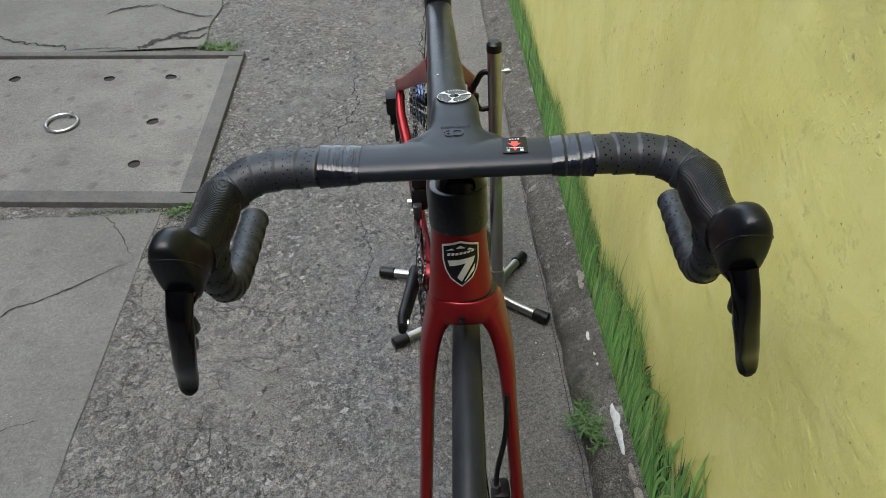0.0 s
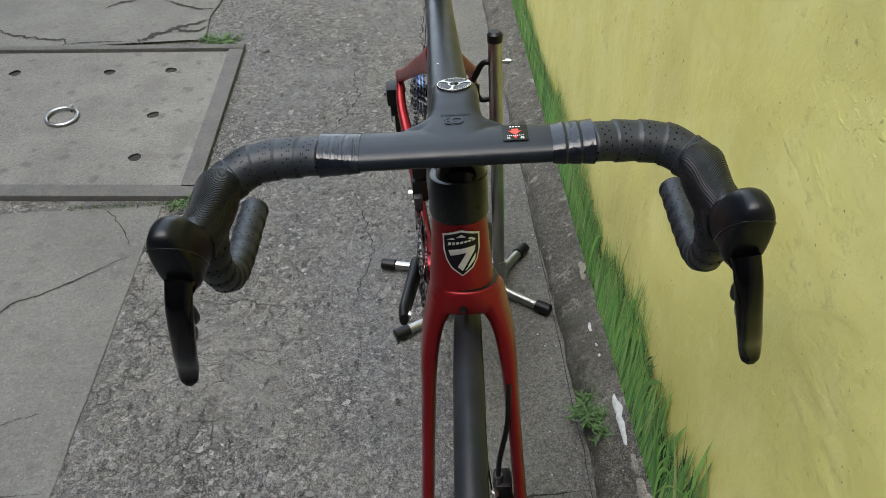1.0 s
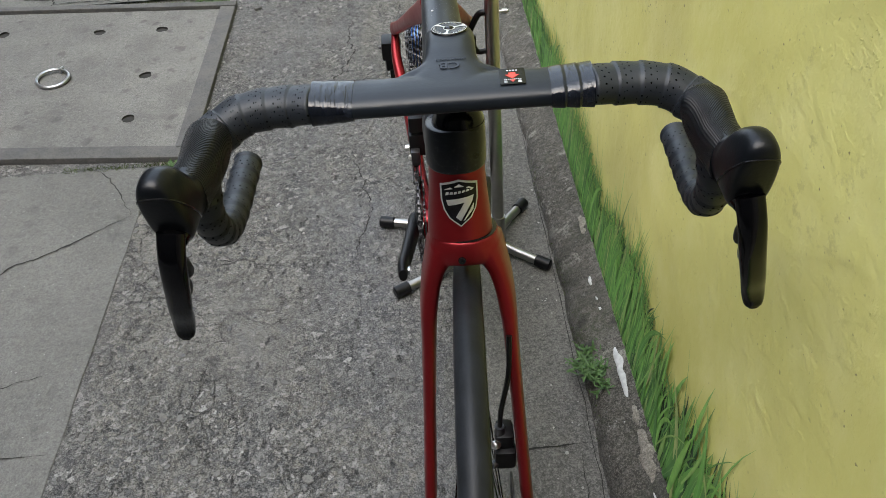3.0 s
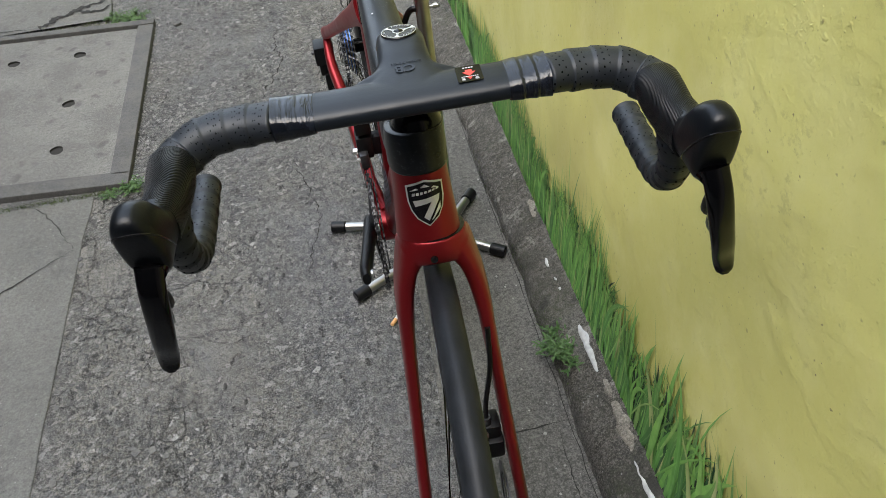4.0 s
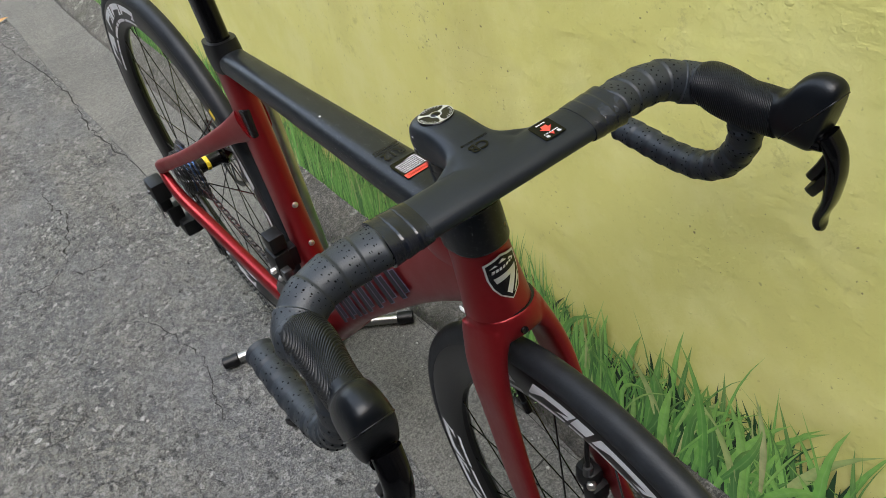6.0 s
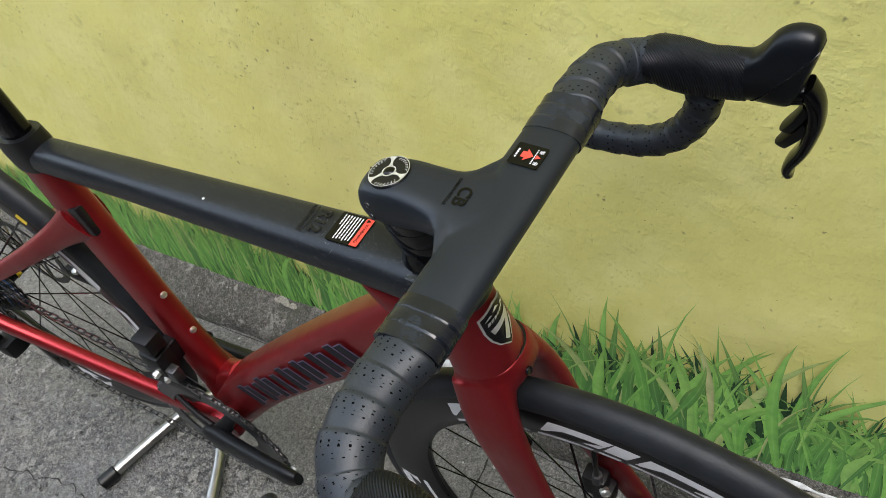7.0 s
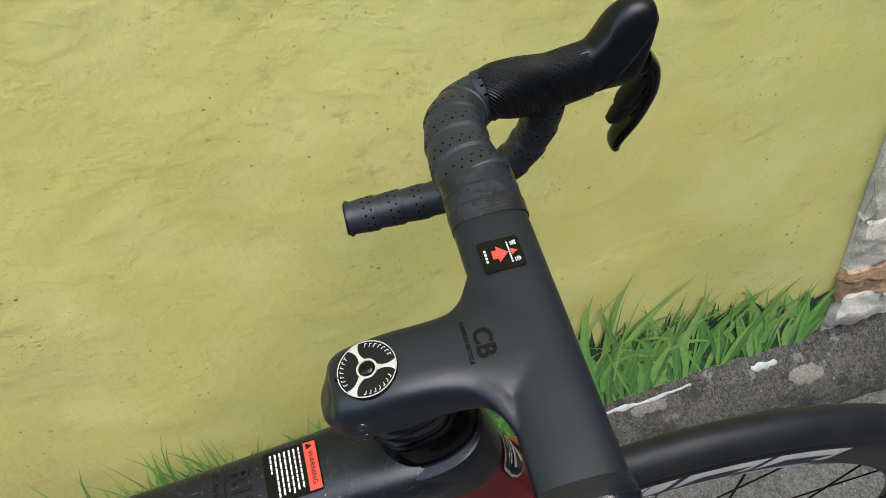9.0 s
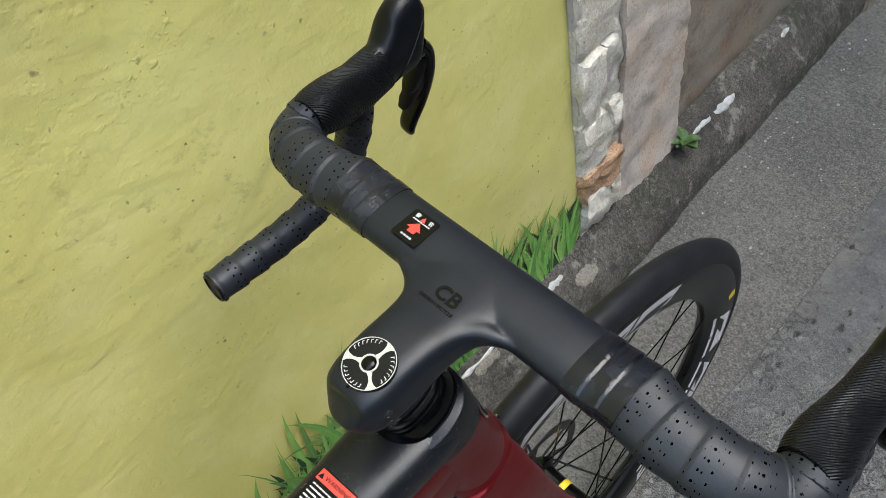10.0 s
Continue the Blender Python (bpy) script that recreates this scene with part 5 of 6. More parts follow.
def top_tube_marks():
    m = frame_at((0.001, 0.1375, 0.7800), (-1, 0, 0), (0, -1, 0.025)) @ Matrix.Rotation(radians(90), 4, "Z")
    lab = part("warning_label", moved(rounded(0.030, 0.029, 0.002, 0.0004), m), GLOSS, bicycle, "black warning label with a red heading on the top tube")
    part("heading", moved(prism([(0.0075, -0.0138), (0.0142, -0.0138), (0.0142, 0.0138), (0.0075, 0.0138)], 0.0003), m @ Matrix.Translation((0, 0, 0.0003))), STICKRED, lab, "red heading")
    part("letters", moved(lettering("WARNING", 0.0040, 0.0001), m @ Matrix.Translation((0.0108, -0.0012, 0.0007)) @ Matrix.Rotation(radians(-90), 4, "Z")), INK, lab)
    part("triangle", moved(prism([(-0.0018, -0.0016), (0.0018, -0.0016), (0, 0.0018)], 0.0002), m @ Matrix.Translation((0.0106, 0.0113, 0.0006)) @ Matrix.Rotation(radians(-90), 4, "Z")), INK, lab)
    rng = random.Random(4)
    for i in range(7):
        y = 0.0125
        while y > -0.010:
            w = rng.uniform(0.0012, 0.004)
            x = 0.0048 - i * 0.0026
            part("print_bar", moved(prism([(x - 0.0005, y - w), (x + 0.0004, y - w), (x + 0.0004, y), (x - 0.0005, y)], 0.0002), m @ Matrix.Translation((0, 0, 0.0004))), WHITE, lab)
            y -= w + 0.0007
            if i == 6 and y < 0.002:
                break
    m2 = frame_at((0.001, 0.1665, 0.7792), (-1, 0, 0), (0, -1, 0.030)) @ Matrix.Rotation(radians(90), 4, "Z")
    part("letters", moved(lettering("R12", 0.0150, 0.00015, 0.0003), m2 @ Matrix.Rotation(radians(-90), 4, "Z")), INK, bicycle, "dark gloss letters on the top tube")
    part("print_line", moved(prism([(-0.0003, -0.015), (0.0003, -0.015), (0.0003, 0.014), (-0.0003, 0.014)], 0.0003), m2 @ Matrix.Translation((-0.0080, 0, 0))), INK, bicycle)
    part("letters", moved(lettering("ROAD BICYCLE", 0.0040, 0.00015, 0.0001), m2 @ Matrix.Translation((-0.0130, 0, 0)) @ Matrix.Rotation(radians(-90), 4, "Z")), INK, bicycle)
    part("paint_fleck", moved(lathe([(0.0001, 0.0006), (0.0011, 0.0004), (0.0013, 0.0)], 10), frame_at((-0.009, 0.2815, 0.7742), (0, 0.05, 1), (1, 0, 0))), WHITE, bicycle)


top_tube_marks()


# drivetrain
def toothed(r, x, thick, teeth, depth, inner):
    n = teeth * 4
    verts, faces = [], []
    for i in range(n):
        a = 2 * math.pi * i / n
        rr = r + (depth if i % 4 in (1, 2) else 0.0)
        for q in (inner, rr):
            for dx in (-thick / 2, thick / 2):
                verts.append((x + dx, q * math.cos(a), q * math.sin(a)))
    for i in range(n):
        j = (i + 1) % n
        a, b = i * 4, j * 4
        faces += [[a, a + 2, b + 2, b], [a + 1, b + 1, b + 3, a + 3], [a + 2, a + 3, b + 3, b + 2], [a, b, b + 1, a + 1]]
    return verts, faces


RING_R = 0.104


def drivetrain():
    at = Matrix.Translation(BB)
    part("chainring", moved(toothed(RING_R - 0.003, -0.047, 0.0025, 52, 0.005, 0.078), at), DARKSTEEL, bicycle, "black outer chainring")
    part("chainring", moved(toothed(0.070, -0.039, 0.0025, 36, 0.004, 0.052), at), DARKSTEEL, bicycle, "black inner chainring")
    crank_way = Vector((0, -0.95, 0.312))
    for s, way in ((-1, crank_way), (1, -crank_way)):
        p = BB + Vector((s * 0.058, 0, 0))
        rows = [(*(p - way * 0.022), 0.012, 0.024, 2.6), (*p, 0.022, 0.044, 2.6), (*(p + way * 0.05 + Vector((s * 0.006, 0, 0))), 0.019, 0.036, 3), (*(p + way * 0.12 + Vector((s * 0.014, 0, 0))), 0.017, 0.032, 3), (*(p + way * 0.160 + Vector((s * 0.018, 0, 0))), 0.017, 0.033, 2.6), (*(p + way * 0.180 + Vector((s * 0.018, 0, 0))), 0.012, 0.018, 2.2)]
        crank = part("crank_arm", loft(rows, 4, 18), BLACKBOX, bicycle, "black crank arm without a pedal")
        part("pedal_thread", tube([p + way * 0.165 + Vector((s * 0.008, 0, 0)), p + way * 0.165 + Vector((s * 0.0255, 0, 0))], 0.0065, 14, (0, 0, 1)), STEEL, crank)
        if s < 0:
            for k in range(4):
                a = radians(35 + 90 * k)
                q = BB + Vector((-0.044, 0.082 * math.cos(a), 0.082 * math.sin(a)))
                part("spider_arm", loft([(*(BB + Vector((-0.052, 0, 0))), 0.010, 0.03, 2.6), (*((BB + q) / 2 + Vector((-0.028, 0, 0))), 0.008, 0.022, 2.6), (*q, 0.006, 0.016, 2.6)], 3, 12), BLACKBOX, crank)
    # cassette
    cas = None
    for i in range(11):
        r = 0.022 + 0.0036 * i
        x = -0.0545 + 0.0024 * i * 1.2
        g = moved(toothed(r, x, 0.0017, 11 + 2 * i, 0.0034, max(0.014, r - 0.014)), Matrix.Translation(REAR))
        if cas is None:
            cas = part("cassette", g, DARKSTEEL, bicycle, "steel eleven-speed cassette")
        else:
            part("sprocket", g, CHAIN if i % 2 else DARKSTEEL, cas)
    for i in range(4, 9, 2):
        r = 0.022 + 0.0036 * i
        part("spacer_ring", moved(lathe([(r - 0.004, -0.0535 + 0.0029 * i), (r + 0.0015, -0.0535 + 0.0029 * i), (r + 0.0015, -0.0522 + 0.0029 * i), (r - 0.004, -0.0522 + 0.0029 * i)], 30, True), Matrix.Translation(REAR)), BLUE, cas, "blue spacer")
    # chain: alternating plates along a loop
    x = -0.047
    pulley_a, pulley_b = REAR + Vector((0, -0.005, -0.085)), REAR + Vector((0, -0.035, -0.150))
    pts = [BB + Vector((x, RING_R * math.cos(radians(a)), RING_R * math.sin(radians(a)))) for a in np.linspace(100, 275, 30)]
    lower = [pulley_b + Vector((-0.047, -0.012, -0.022)), pulley_b + Vector((-0.047, 0.014, -0.010)), pulley_b + Vector((-0.047, 0.016, 0.012)), (pulley_a + pulley_b) / 2 + Vector((-0.047, 0.0, 0.0)), pulley_a + Vector((-0.047, -0.020, 0.0))]
    cog = [REAR + Vector((-0.045, 0.044 * math.cos(radians(a)), 0.044 * math.sin(radians(a)))) for a in np.linspace(-70, 92, 16)]
    loop = pts + lower + cog
    P = np.array([tuple(p) for p in loop + [loop[0]]])
    d = np.concatenate([[0], np.cumsum(np.linalg.norm(np.diff(P, axis=0), axis=1))])
    n = int(d[-1] / 0.0127 / 2) * 2
    links = np.array([[np.interp(k * d[-1] / n, d, P[:, c]) for c in range(3)] for k in range(n)])
    plate = [(-0.0073, 0), (-0.0060, 0.0034), (-0.0030, 0.0036), (0, 0.0025), (0.0030, 0.0036), (0.0060, 0.0034), (0.0073, 0), (0.0060, -0.0034), (0.0030, -0.0036), (0, -0.0025), (-0.0030, -0.0036), (-0.0060, -0.0034)]
    geos = []
    for k in range(n):
        a, b = Vector(links[k]), Vector(links[(k + 1) % n])
        m = frame_at((a + b) / 2, b - a, (0, -(b - a).z, (b - a).y))
        off = 0.0031 if k % 2 else 0.0019
        for s in (-1, 1):
            geos.append(moved(prism(plate, 0.0009), m @ Matrix.Translation((0, 0, s * off - 0.00045))))
        geos.append(moved(lathe([(0.0001, -0.0034), (0.0018, -0.0034), (0.0018, 0.0034), (0.0001, 0.0034)], 8), Matrix.Translation(a)))
    tagged(part("chain", join(*geos), CHAIN, bicycle, "oiled steel bicycle chain"), kind="stuff")
    # rear derailleur
    BACK = Matrix.Translation((0, 0.026, 0.006))
    der = part("rear_derailleur", box(-0.090, 0.878, 0.384, 0.030, 0.042, 0.040, 0.006), BLACKBOX, bicycle, "black electronic rear derailleur", BACK)
    part("battery", box(-0.092, 0.898, 0.372, 0.022, 0.014, 0.034, 0.003), BLACKBOX, der, "", BACK)
    part("derailleur_arm", box(-0.089, 0.891, 0.345, 0.022, 0.024, 0.034, 0.005), BLACKBOX, der, "", BACK)
    part("derailleur_arm", box(-0.080, 0.884, 0.312, 0.026, 0.022, 0.044, 0.005), BLACKBOX, der, "", BACK)
    part("knuckle", box(-0.066, 0.870, 0.288, 0.036, 0.036, 0.034, 0.008), BLACKBOX, der, "", BACK)
    part("derailleur_plate", box(-0.1000, 0.896, 0.330, 0.003, 0.010, 0.040, 0.0008), STEEL, der, "silver link plate", BACK)
    bolt(der, Vector((-0.106, 0.876, 0.386)), Vector((-1, 0, 0)), 0.004, BACK, DARKSTEEL)
    for c in (pulley_a, pulley_b):
        part("pulley", moved(toothed(0.018, -0.047, 0.003, 11, 0.004, 0.004), Matrix.Translation(c)), BLACKBOX, der)
    for dx in (-0.041, -0.053):
        part("cage_plate", sweep([pulley_a + Vector((dx, 0.004, 0.014)), pulley_a + Vector((dx, 0, 0)), pulley_b + Vector((dx, 0, 0)), pulley_b + Vector((dx, -0.004, -0.014))], [oval(w, 0.0016, 4, 10) for w in (0.010, 0.022, 0.022, 0.010)], (1, 0, 0)), BLACKBOX, der)
    part("hanger", sweep([(-0.068, 0.846, 0.412), (-0.071, 0.862, 0.398), (-0.073, 0.870, 0.388)], [oval(0.018, 0.007, 3, 12)] * 3, (1, 0, 0)), BLACKBOX, der, "", BACK)
    # front derailleur
    fd = part("front_derailleur", box(-0.041, 0.477, 0.490, 0.025, 0.026, 0.027, 0.004), BLACKBOX, bicycle, "black electronic front derailleur with a box-shaped motor", LONG)
    part("derailleur_link", box(-0.042, 0.480, 0.452, 0.026, 0.032, 0.040, 0.005), BLACKBOX, fd, "", LONG)
    part("derailleur_link", box(-0.046, 0.462, 0.436, 0.014, 0.020, 0.026, 0.003), DARKSTEEL, fd, "", LONG)
    part("mount", box(-0.024, 0.476, 0.452, 0.016, 0.018, 0.034, 0.003), BLACKBOX, fd, "", LONG)
    for dx in (-0.052, -0.040):
        part("cage_plate", sweep([(dx, 0.430, 0.408), (dx, 0.460, 0.419), (dx, 0.495, 0.414), (dx, 0.53, 0.398)], [oval(0.0018, w, 4, 10) for w in (0.012, 0.022, 0.022, 0.010)]), BLACKBOX, fd, "", LONG)
    bolt(fd, Vector((-0.058, 0.478, 0.440)), Vector((-1, 0, 0)), 0.005, LONG)
    bolt(fd, Vector((-0.054, 0.470, 0.428)), Vector((-0.7, -0.7, 0)), 0.004, LONG)


drivetrain()


def brakes():
    cal = part("front_brake_caliper", box(0.031, -0.037, 0.434, 0.020, 0.026, 0.036, 0.006), BLACKBOX, bicycle, "black flat-mount disc brake caliper", STEER)
    part("caliper_body", box(0.031, -0.047, 0.416, 0.024, 0.020, 0.032, 0.006), BLACKBOX, cal, "", STEER)
    part("banjo", tube([(0.026, -0.041, 0.448), (0.026, -0.041, 0.462)], [0.006, 0.005], 12), DARKSTEEL, cal, "", STEER)
    bolt(cal, Vector((0.021, -0.051, 0.442)), Vector((-0.6, -0.6, 0.5)), 0.0050, STEER)
    bolt(cal, Vector((0.019, -0.055, 0.410)), Vector((-0.7, -0.7, 0.2)), 0.0045, STEER, DARKSTEEL)
    hs = spline([(0.026, -0.041, 0.456), (0.028, -0.038, 0.487), (0.036, -0.032, 0.537), (0.038, -0.02, 0.585)], 6)
    part("brake_hose", tube(hs, 0.0028, 8), RUBBER, bicycle, "", STEER)
    rc = part("rear_brake_caliper", box(0.046, 0.735, 0.402, 0.026, 0.055, 0.026, 0.006), BLACKBOX, bicycle, "black flat-mount disc brake caliper", LONG)
    bolt(rc, Vector((0.035, 0.735, 0.416)), Vector((-0.5, 0, 0.8)), 0.005, LONG)
    part("axle_lever", tube([FRONT + Vector((0.05, 0, 0)), FRONT + Vector((0.062, 0, 0))], 0.008, 14), BLACKBOX, bicycle, "", STEER)
    part("axle_lever", tube([FRONT + Vector((-0.05, 0, 0)), FRONT + Vector((-0.061, 0, 0))], 0.007, 14), STEEL, bicycle, "", STEER)


brakes()


# ---- the stand ----
def stand():
    st = empty("bike_stand", "chromed steel tripod-like bicycle stand with black rubber feet", "bike stand")
    low, high = Vector((0.110, 0.724, 0.022)), Vector((0.099, 0.735, 0.575))
    part("pole", tube([low, low.lerp(high, 0.5), high], 0.0125, 20), CHROME, st, "chromed pole")
    part("pole_cap", tube([high, high + (high - low).normalized() * 0.014, high + (high - low).normalized() * 0.018], [0.0135, 0.0135, 0.009], 20), RUBBER, st, "black rubber cap")
    feet = {"a": (-0.108, 0.588), "b": (0.200, 0.634), "c": (0.1745, 0.829), "d": (-0.137, 0.805)}
    hub = Vector((0.102, 0.705, 0.024))
    for key, mids in (("a", [(-0.02, 0.633, 0.018), (0.05, 0.680, 0.022)]), ("b", [(0.175, 0.651, 0.0155), (0.135, 0.680, 0.018)]), ("c", [(0.145, 0.787, 0.02), (0.115, 0.73, 0.034)]), ("d", [(-0.02, 0.770, 0.02), (0.05, 0.735, 0.034)])):
        f = Vector((*feet[key], 0.0145))
        rows = spline([tuple(f), *mids, tuple(hub)], 6)
        leg = part("leg", tube(rows, 0.0095, 14), CHROME, st)
        w = (Vector(mids[0]) - f).normalized()
        part("rubber_foot", tube([f - w * 0.010, f - w * 0.008, f + w * 0.022, f + w * 0.024], [0.010, 0.0128, 0.0128, 0.010], 16), RUBBER, leg, "black rubber foot")
    part("socket", tube([low - Vector((0, 0.004, 0.005)), low.lerp(high, 0.10)], 0.0155, 20), CHROME, st)
    way = (high - low).normalized()
    k = low.lerp(high, 0.93)
    part("clamp_bolt", tube([k, k + Vector((0.028, 0, 0)), k + Vector((0.030, 0, 0))], [0.0025, 0.0025, 0.0045], 10), STEEL, st)
    part("clamp_knob", tube([k + Vector((0.018, 0, 0)), k + Vector((0.026, 0, 0))], 0.005, 10), STEEL, st)
    hook = spline([tuple(k + Vector((-0.006, 0, 0))), tuple(k + Vector((-0.022, 0.004, -0.004))), tuple(k + Vector((-0.034, 0.010, -0.030))), tuple(k + Vector((-0.040, 0.024, -0.052)))], 5)
    part("hook", tube(hook, 0.0055, 12), RUBBER, st, "black coated hook under the stay")
    k2 = low.lerp(high, 0.80)
    part("hook", tube(spline([tuple(k2 + Vector((-0.008, 0, 0))), tuple(k2 + Vector((-0.026, 0.002, -0.002))), tuple(k2 + Vector((-0.034, 0.0, 0.012))), tuple(k2 + Vector((-0.034, -0.002, 0.03)))], 5), 0.005, 12), RUBBER, st, "black coated hook under the stay")


stand()


# ---- a printed strip of grass along the foot of the wall ----
def grass_height(y):
    """Length of the longest printed blades along the wall."""
    return float(np.interp(y, (-0.53, -0.48, -0.30, -0.16, 0.02, 0.09, 0.15, 0.24, 0.31, 0.40, 0.50, 0.62, 1.0, 1.5, 3.6), (0.15, 0.23, 0.29, 0.34, 0.325, 0.26, 0.205, 0.245, 0.285, 0.32, 0.275, 0.235, 0.23, 0.22, 0.18)))


def grass_decal():
    """Printed leaves cut out along their outline; dark undergrowth below prints the shade, bright leaves over it."""
    rng = random.Random(11)
    verts, faces, uvs = [], [], []

    def blade(y, base, h, w, lean, curl, off, u0):
        k = len(verts)
        py, pz = y, base
        n = 8
        for i in range(n + 1):
            t = i / n
            a = max(-2.1, min(2.1, lean + curl * t * t * 1.7))
            ww = w * (0.50 + 1.25 * t) if t < 0.4 else w * (1.0 - ((t - 0.4) / 0.6) ** 1.7)
            ca, sa = math.cos(a), math.sin(a)
            x = wall_x(pz) - off - 0.0034
            verts.extend([(x, py - ww * ca, pz + ww * sa), (x, py + ww * ca, pz - ww * sa)])
            py += h / n * sa
            pz += h / n * ca
        for i in range(n):
            q = k + 2 * i
            faces.append([q, q + 1, q + 3, q + 2])
            uvs.append([(u0, i / n), (u0 + 1, i / n), (u0 + 1, (i + 1) / n), (u0, (i + 1) / n)])

    centre = -0.535
    while centre < 3.6:
        near = min(1.0, max(0.0, (0.22 - centre) / 0.12))
        step = rng.uniform(0.012, 0.026) * (1.0 if centre < 1.3 else 1.8)
        centre += step
        tall = grass_height(centre) * rng.uniform(0.72, 1.06)
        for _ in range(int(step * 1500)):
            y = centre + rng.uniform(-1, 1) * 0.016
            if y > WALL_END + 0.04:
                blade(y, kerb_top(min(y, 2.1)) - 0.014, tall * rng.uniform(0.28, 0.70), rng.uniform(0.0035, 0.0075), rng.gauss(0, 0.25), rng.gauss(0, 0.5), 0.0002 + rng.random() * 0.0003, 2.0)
        for _ in range(rng.randint(15, 23) if near < 0.5 else rng.randint(9, 14)):
            off_centre = rng.gauss(0, 0.017)
            y = centre + off_centre
            if y < WALL_END + 0.035:
                continue
            broad = rng.random() < 0.10 + 0.55 * near
            f = rng.random()
            h = tall * (0.50 + 0.50 * f ** 1.4)
            spread = off_centre * (15 if near > 0.5 else 7)
            lean = spread * 0.5 + rng.gauss(0.0, 0.20 if near > 0.5 else 0.12)
            curl = spread * 0.8 + rng.gauss(0, 0.60 if broad else 0.25)
            base = kerb_top(min(y, 2.1)) - 0.014
            if rng.random() < 0.30:
                base += rng.uniform(0.02, 0.08)
                h *= 0.6
            if broad and rng.random() < 0.40:
                curl += rng.choice((-1, 1)) * rng.uniform(0.5, 1.2)
                h *= 0.85
            w = rng.uniform(0.0048, 0.0092) if broad else rng.uniform(0.0014, 0.0034)
            # Some shorter leaves also get the dark greens of the printed shade.
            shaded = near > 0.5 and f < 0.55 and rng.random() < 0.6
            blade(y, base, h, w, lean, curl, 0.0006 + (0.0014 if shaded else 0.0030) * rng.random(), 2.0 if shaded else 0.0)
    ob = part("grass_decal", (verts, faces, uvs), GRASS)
    return tagged(ob, "strip of printed green grass stuck along the wall foot", "wall decal", kind="stuff")


grass_decal()


# ---- manhole cover, slabs, gutter ----
def gutter():
    return rough_sheet("gutter", lambda y: 0.004 - 0.042 * min(1.0, max(0.0, (0.1 - y) / 0.8)) + 0.008 * math.sin(y * 2.3) + 0.01 * noise.noise((y * 5, 0, 0)), 0.236, -3.8, 3.6, 0.001, GUTTER, "smooth grey concrete gutter strip beside the kerb", "gutter", 0.05, 0.0004, 0.003, 0.012)


gutter_object = gutter()


def cover():
    c = empty("manhole_cover", "square concrete manhole cover in an iron frame with lifting ring", "manhole cover")
    x0, x1, y0, y1 = -1.62, -0.626, 1.105, 1.966
    b = 0.050
    zt = 0.012
    skew = Matrix(((1, 0, 0, 0), (-0.10, 1, 0, -0.10 * 0.626), (0, 0, 1, 0), (0, 0, 0, 1)))
    holes = [(-0.833, 1.288), (-0.837, 1.512), (-0.844, 1.789), (-1.046, 1.779), (-1.361, 1.777)]
    nx, ny = 60, 54
    ax, ay = (x1 - x0 - 2 * b) / nx, (y1 - y0 - 2 * b) / ny
    verts = {(i, j): Vector((x0 + b + ax * i, y0 + b + ay * j, zt - 0.002 + noise.noise((ax * i * 5, ay * j * 5, 8.0)) * 0.0004)) for i in range(nx + 1) for j in range(ny + 1)}
    lost, walls = set(), []
    around = [(i, -2) for i in range(-2, 2)] + [(2, j) for j in range(-2, 2)] + [(-i, 2) for i in range(-2, 2)] + [(-2, -j) for j in range(-2, 2)]
    for number, (hx, hy) in enumerate(holes):
        ci, cj = round((hx - x0 - b) / ax), round((hy - y0 - b) / ay)
        lost |= {(ci + i, cj + j) for i in range(-2, 2) for j in range(-2, 2)}
        ring = []
        for i, j in around:
            a = math.atan2(j, i)
            r = 0.0185 * (1 + 0.22 * noise.noise((math.cos(a) * 1.3, math.sin(a) * 1.3, number * 3.7)) + 0.12 * noise.noise((math.cos(a) * 4, math.sin(a) * 4, number * 5.1)))
            p = verts[ci + i, cj + j]
            p.x, p.y = hx + r * math.cos(a), hy + r * math.sin(a)
            ring.append(p)
        walls.append(ring)
    keys = list(verts)
    order = {k: n for n, k in enumerate(keys)}
    faces = [[order[i, j], order[i + 1, j], order[i + 1, j + 1], order[i, j + 1]] for i in range(nx) for j in range(ny) if (i, j) not in lost]
    slab = part("slab", ([verts[k] for k in keys], faces), COVER, c, "dented concrete infill with ragged lifting holes", skew)
    # Shallow cups; their near-black colour stands for the shade of a deep hole.
    for ring in walls:
        n = len(ring)
        low = [p + Vector((0, 0, -0.0056)) for p in ring]
        part("hole", ([p.copy() for p in ring] + low, [[i, n + i, n + (i + 1) % n, (i + 1) % n] for i in range(n)] + [[n + i for i in range(n)]]), DARKGAP, slab, "shallow hole coloured near-black for the shade of depth", skew)
    for name, cx, cy, sx, sy in (("frame_bar", (x0 + x1) / 2, y0 + b / 2, x1 - x0, b), ("frame_bar", (x0 + x1) / 2, y1 - b / 2 + 0.006, x1 - x0, b * 0.6), ("frame_bar", x1 - b / 2, (y0 + y1) / 2, b, y1 - y0 - 2 * b + 0.02), ("frame_bar", x0 + b / 2, (y0 + y1) / 2, b, y1 - y0 - 2 * b + 0.02)):
        part(name, box(cx, cy, zt - 0.01, sx, sy, 0.028, 0.003), IRON, c, "dull iron frame", skew)
    ring = [Vector((-1.106 + 0.046 * math.cos(a), 1.497 + 0.046 * math.sin(a) - 0.006, zt + 0.006 + 0.002 * math.sin(a))) for a in np.linspace(0, 2 * math.pi, 33)[:-1]]
    part("lifting_ring", sweep(ring, [oval(0.010, 0.010, 2, 10)] * 32, (0, 0, 1), False, True), STEEL, c, "worn steel lifting ring", skew)
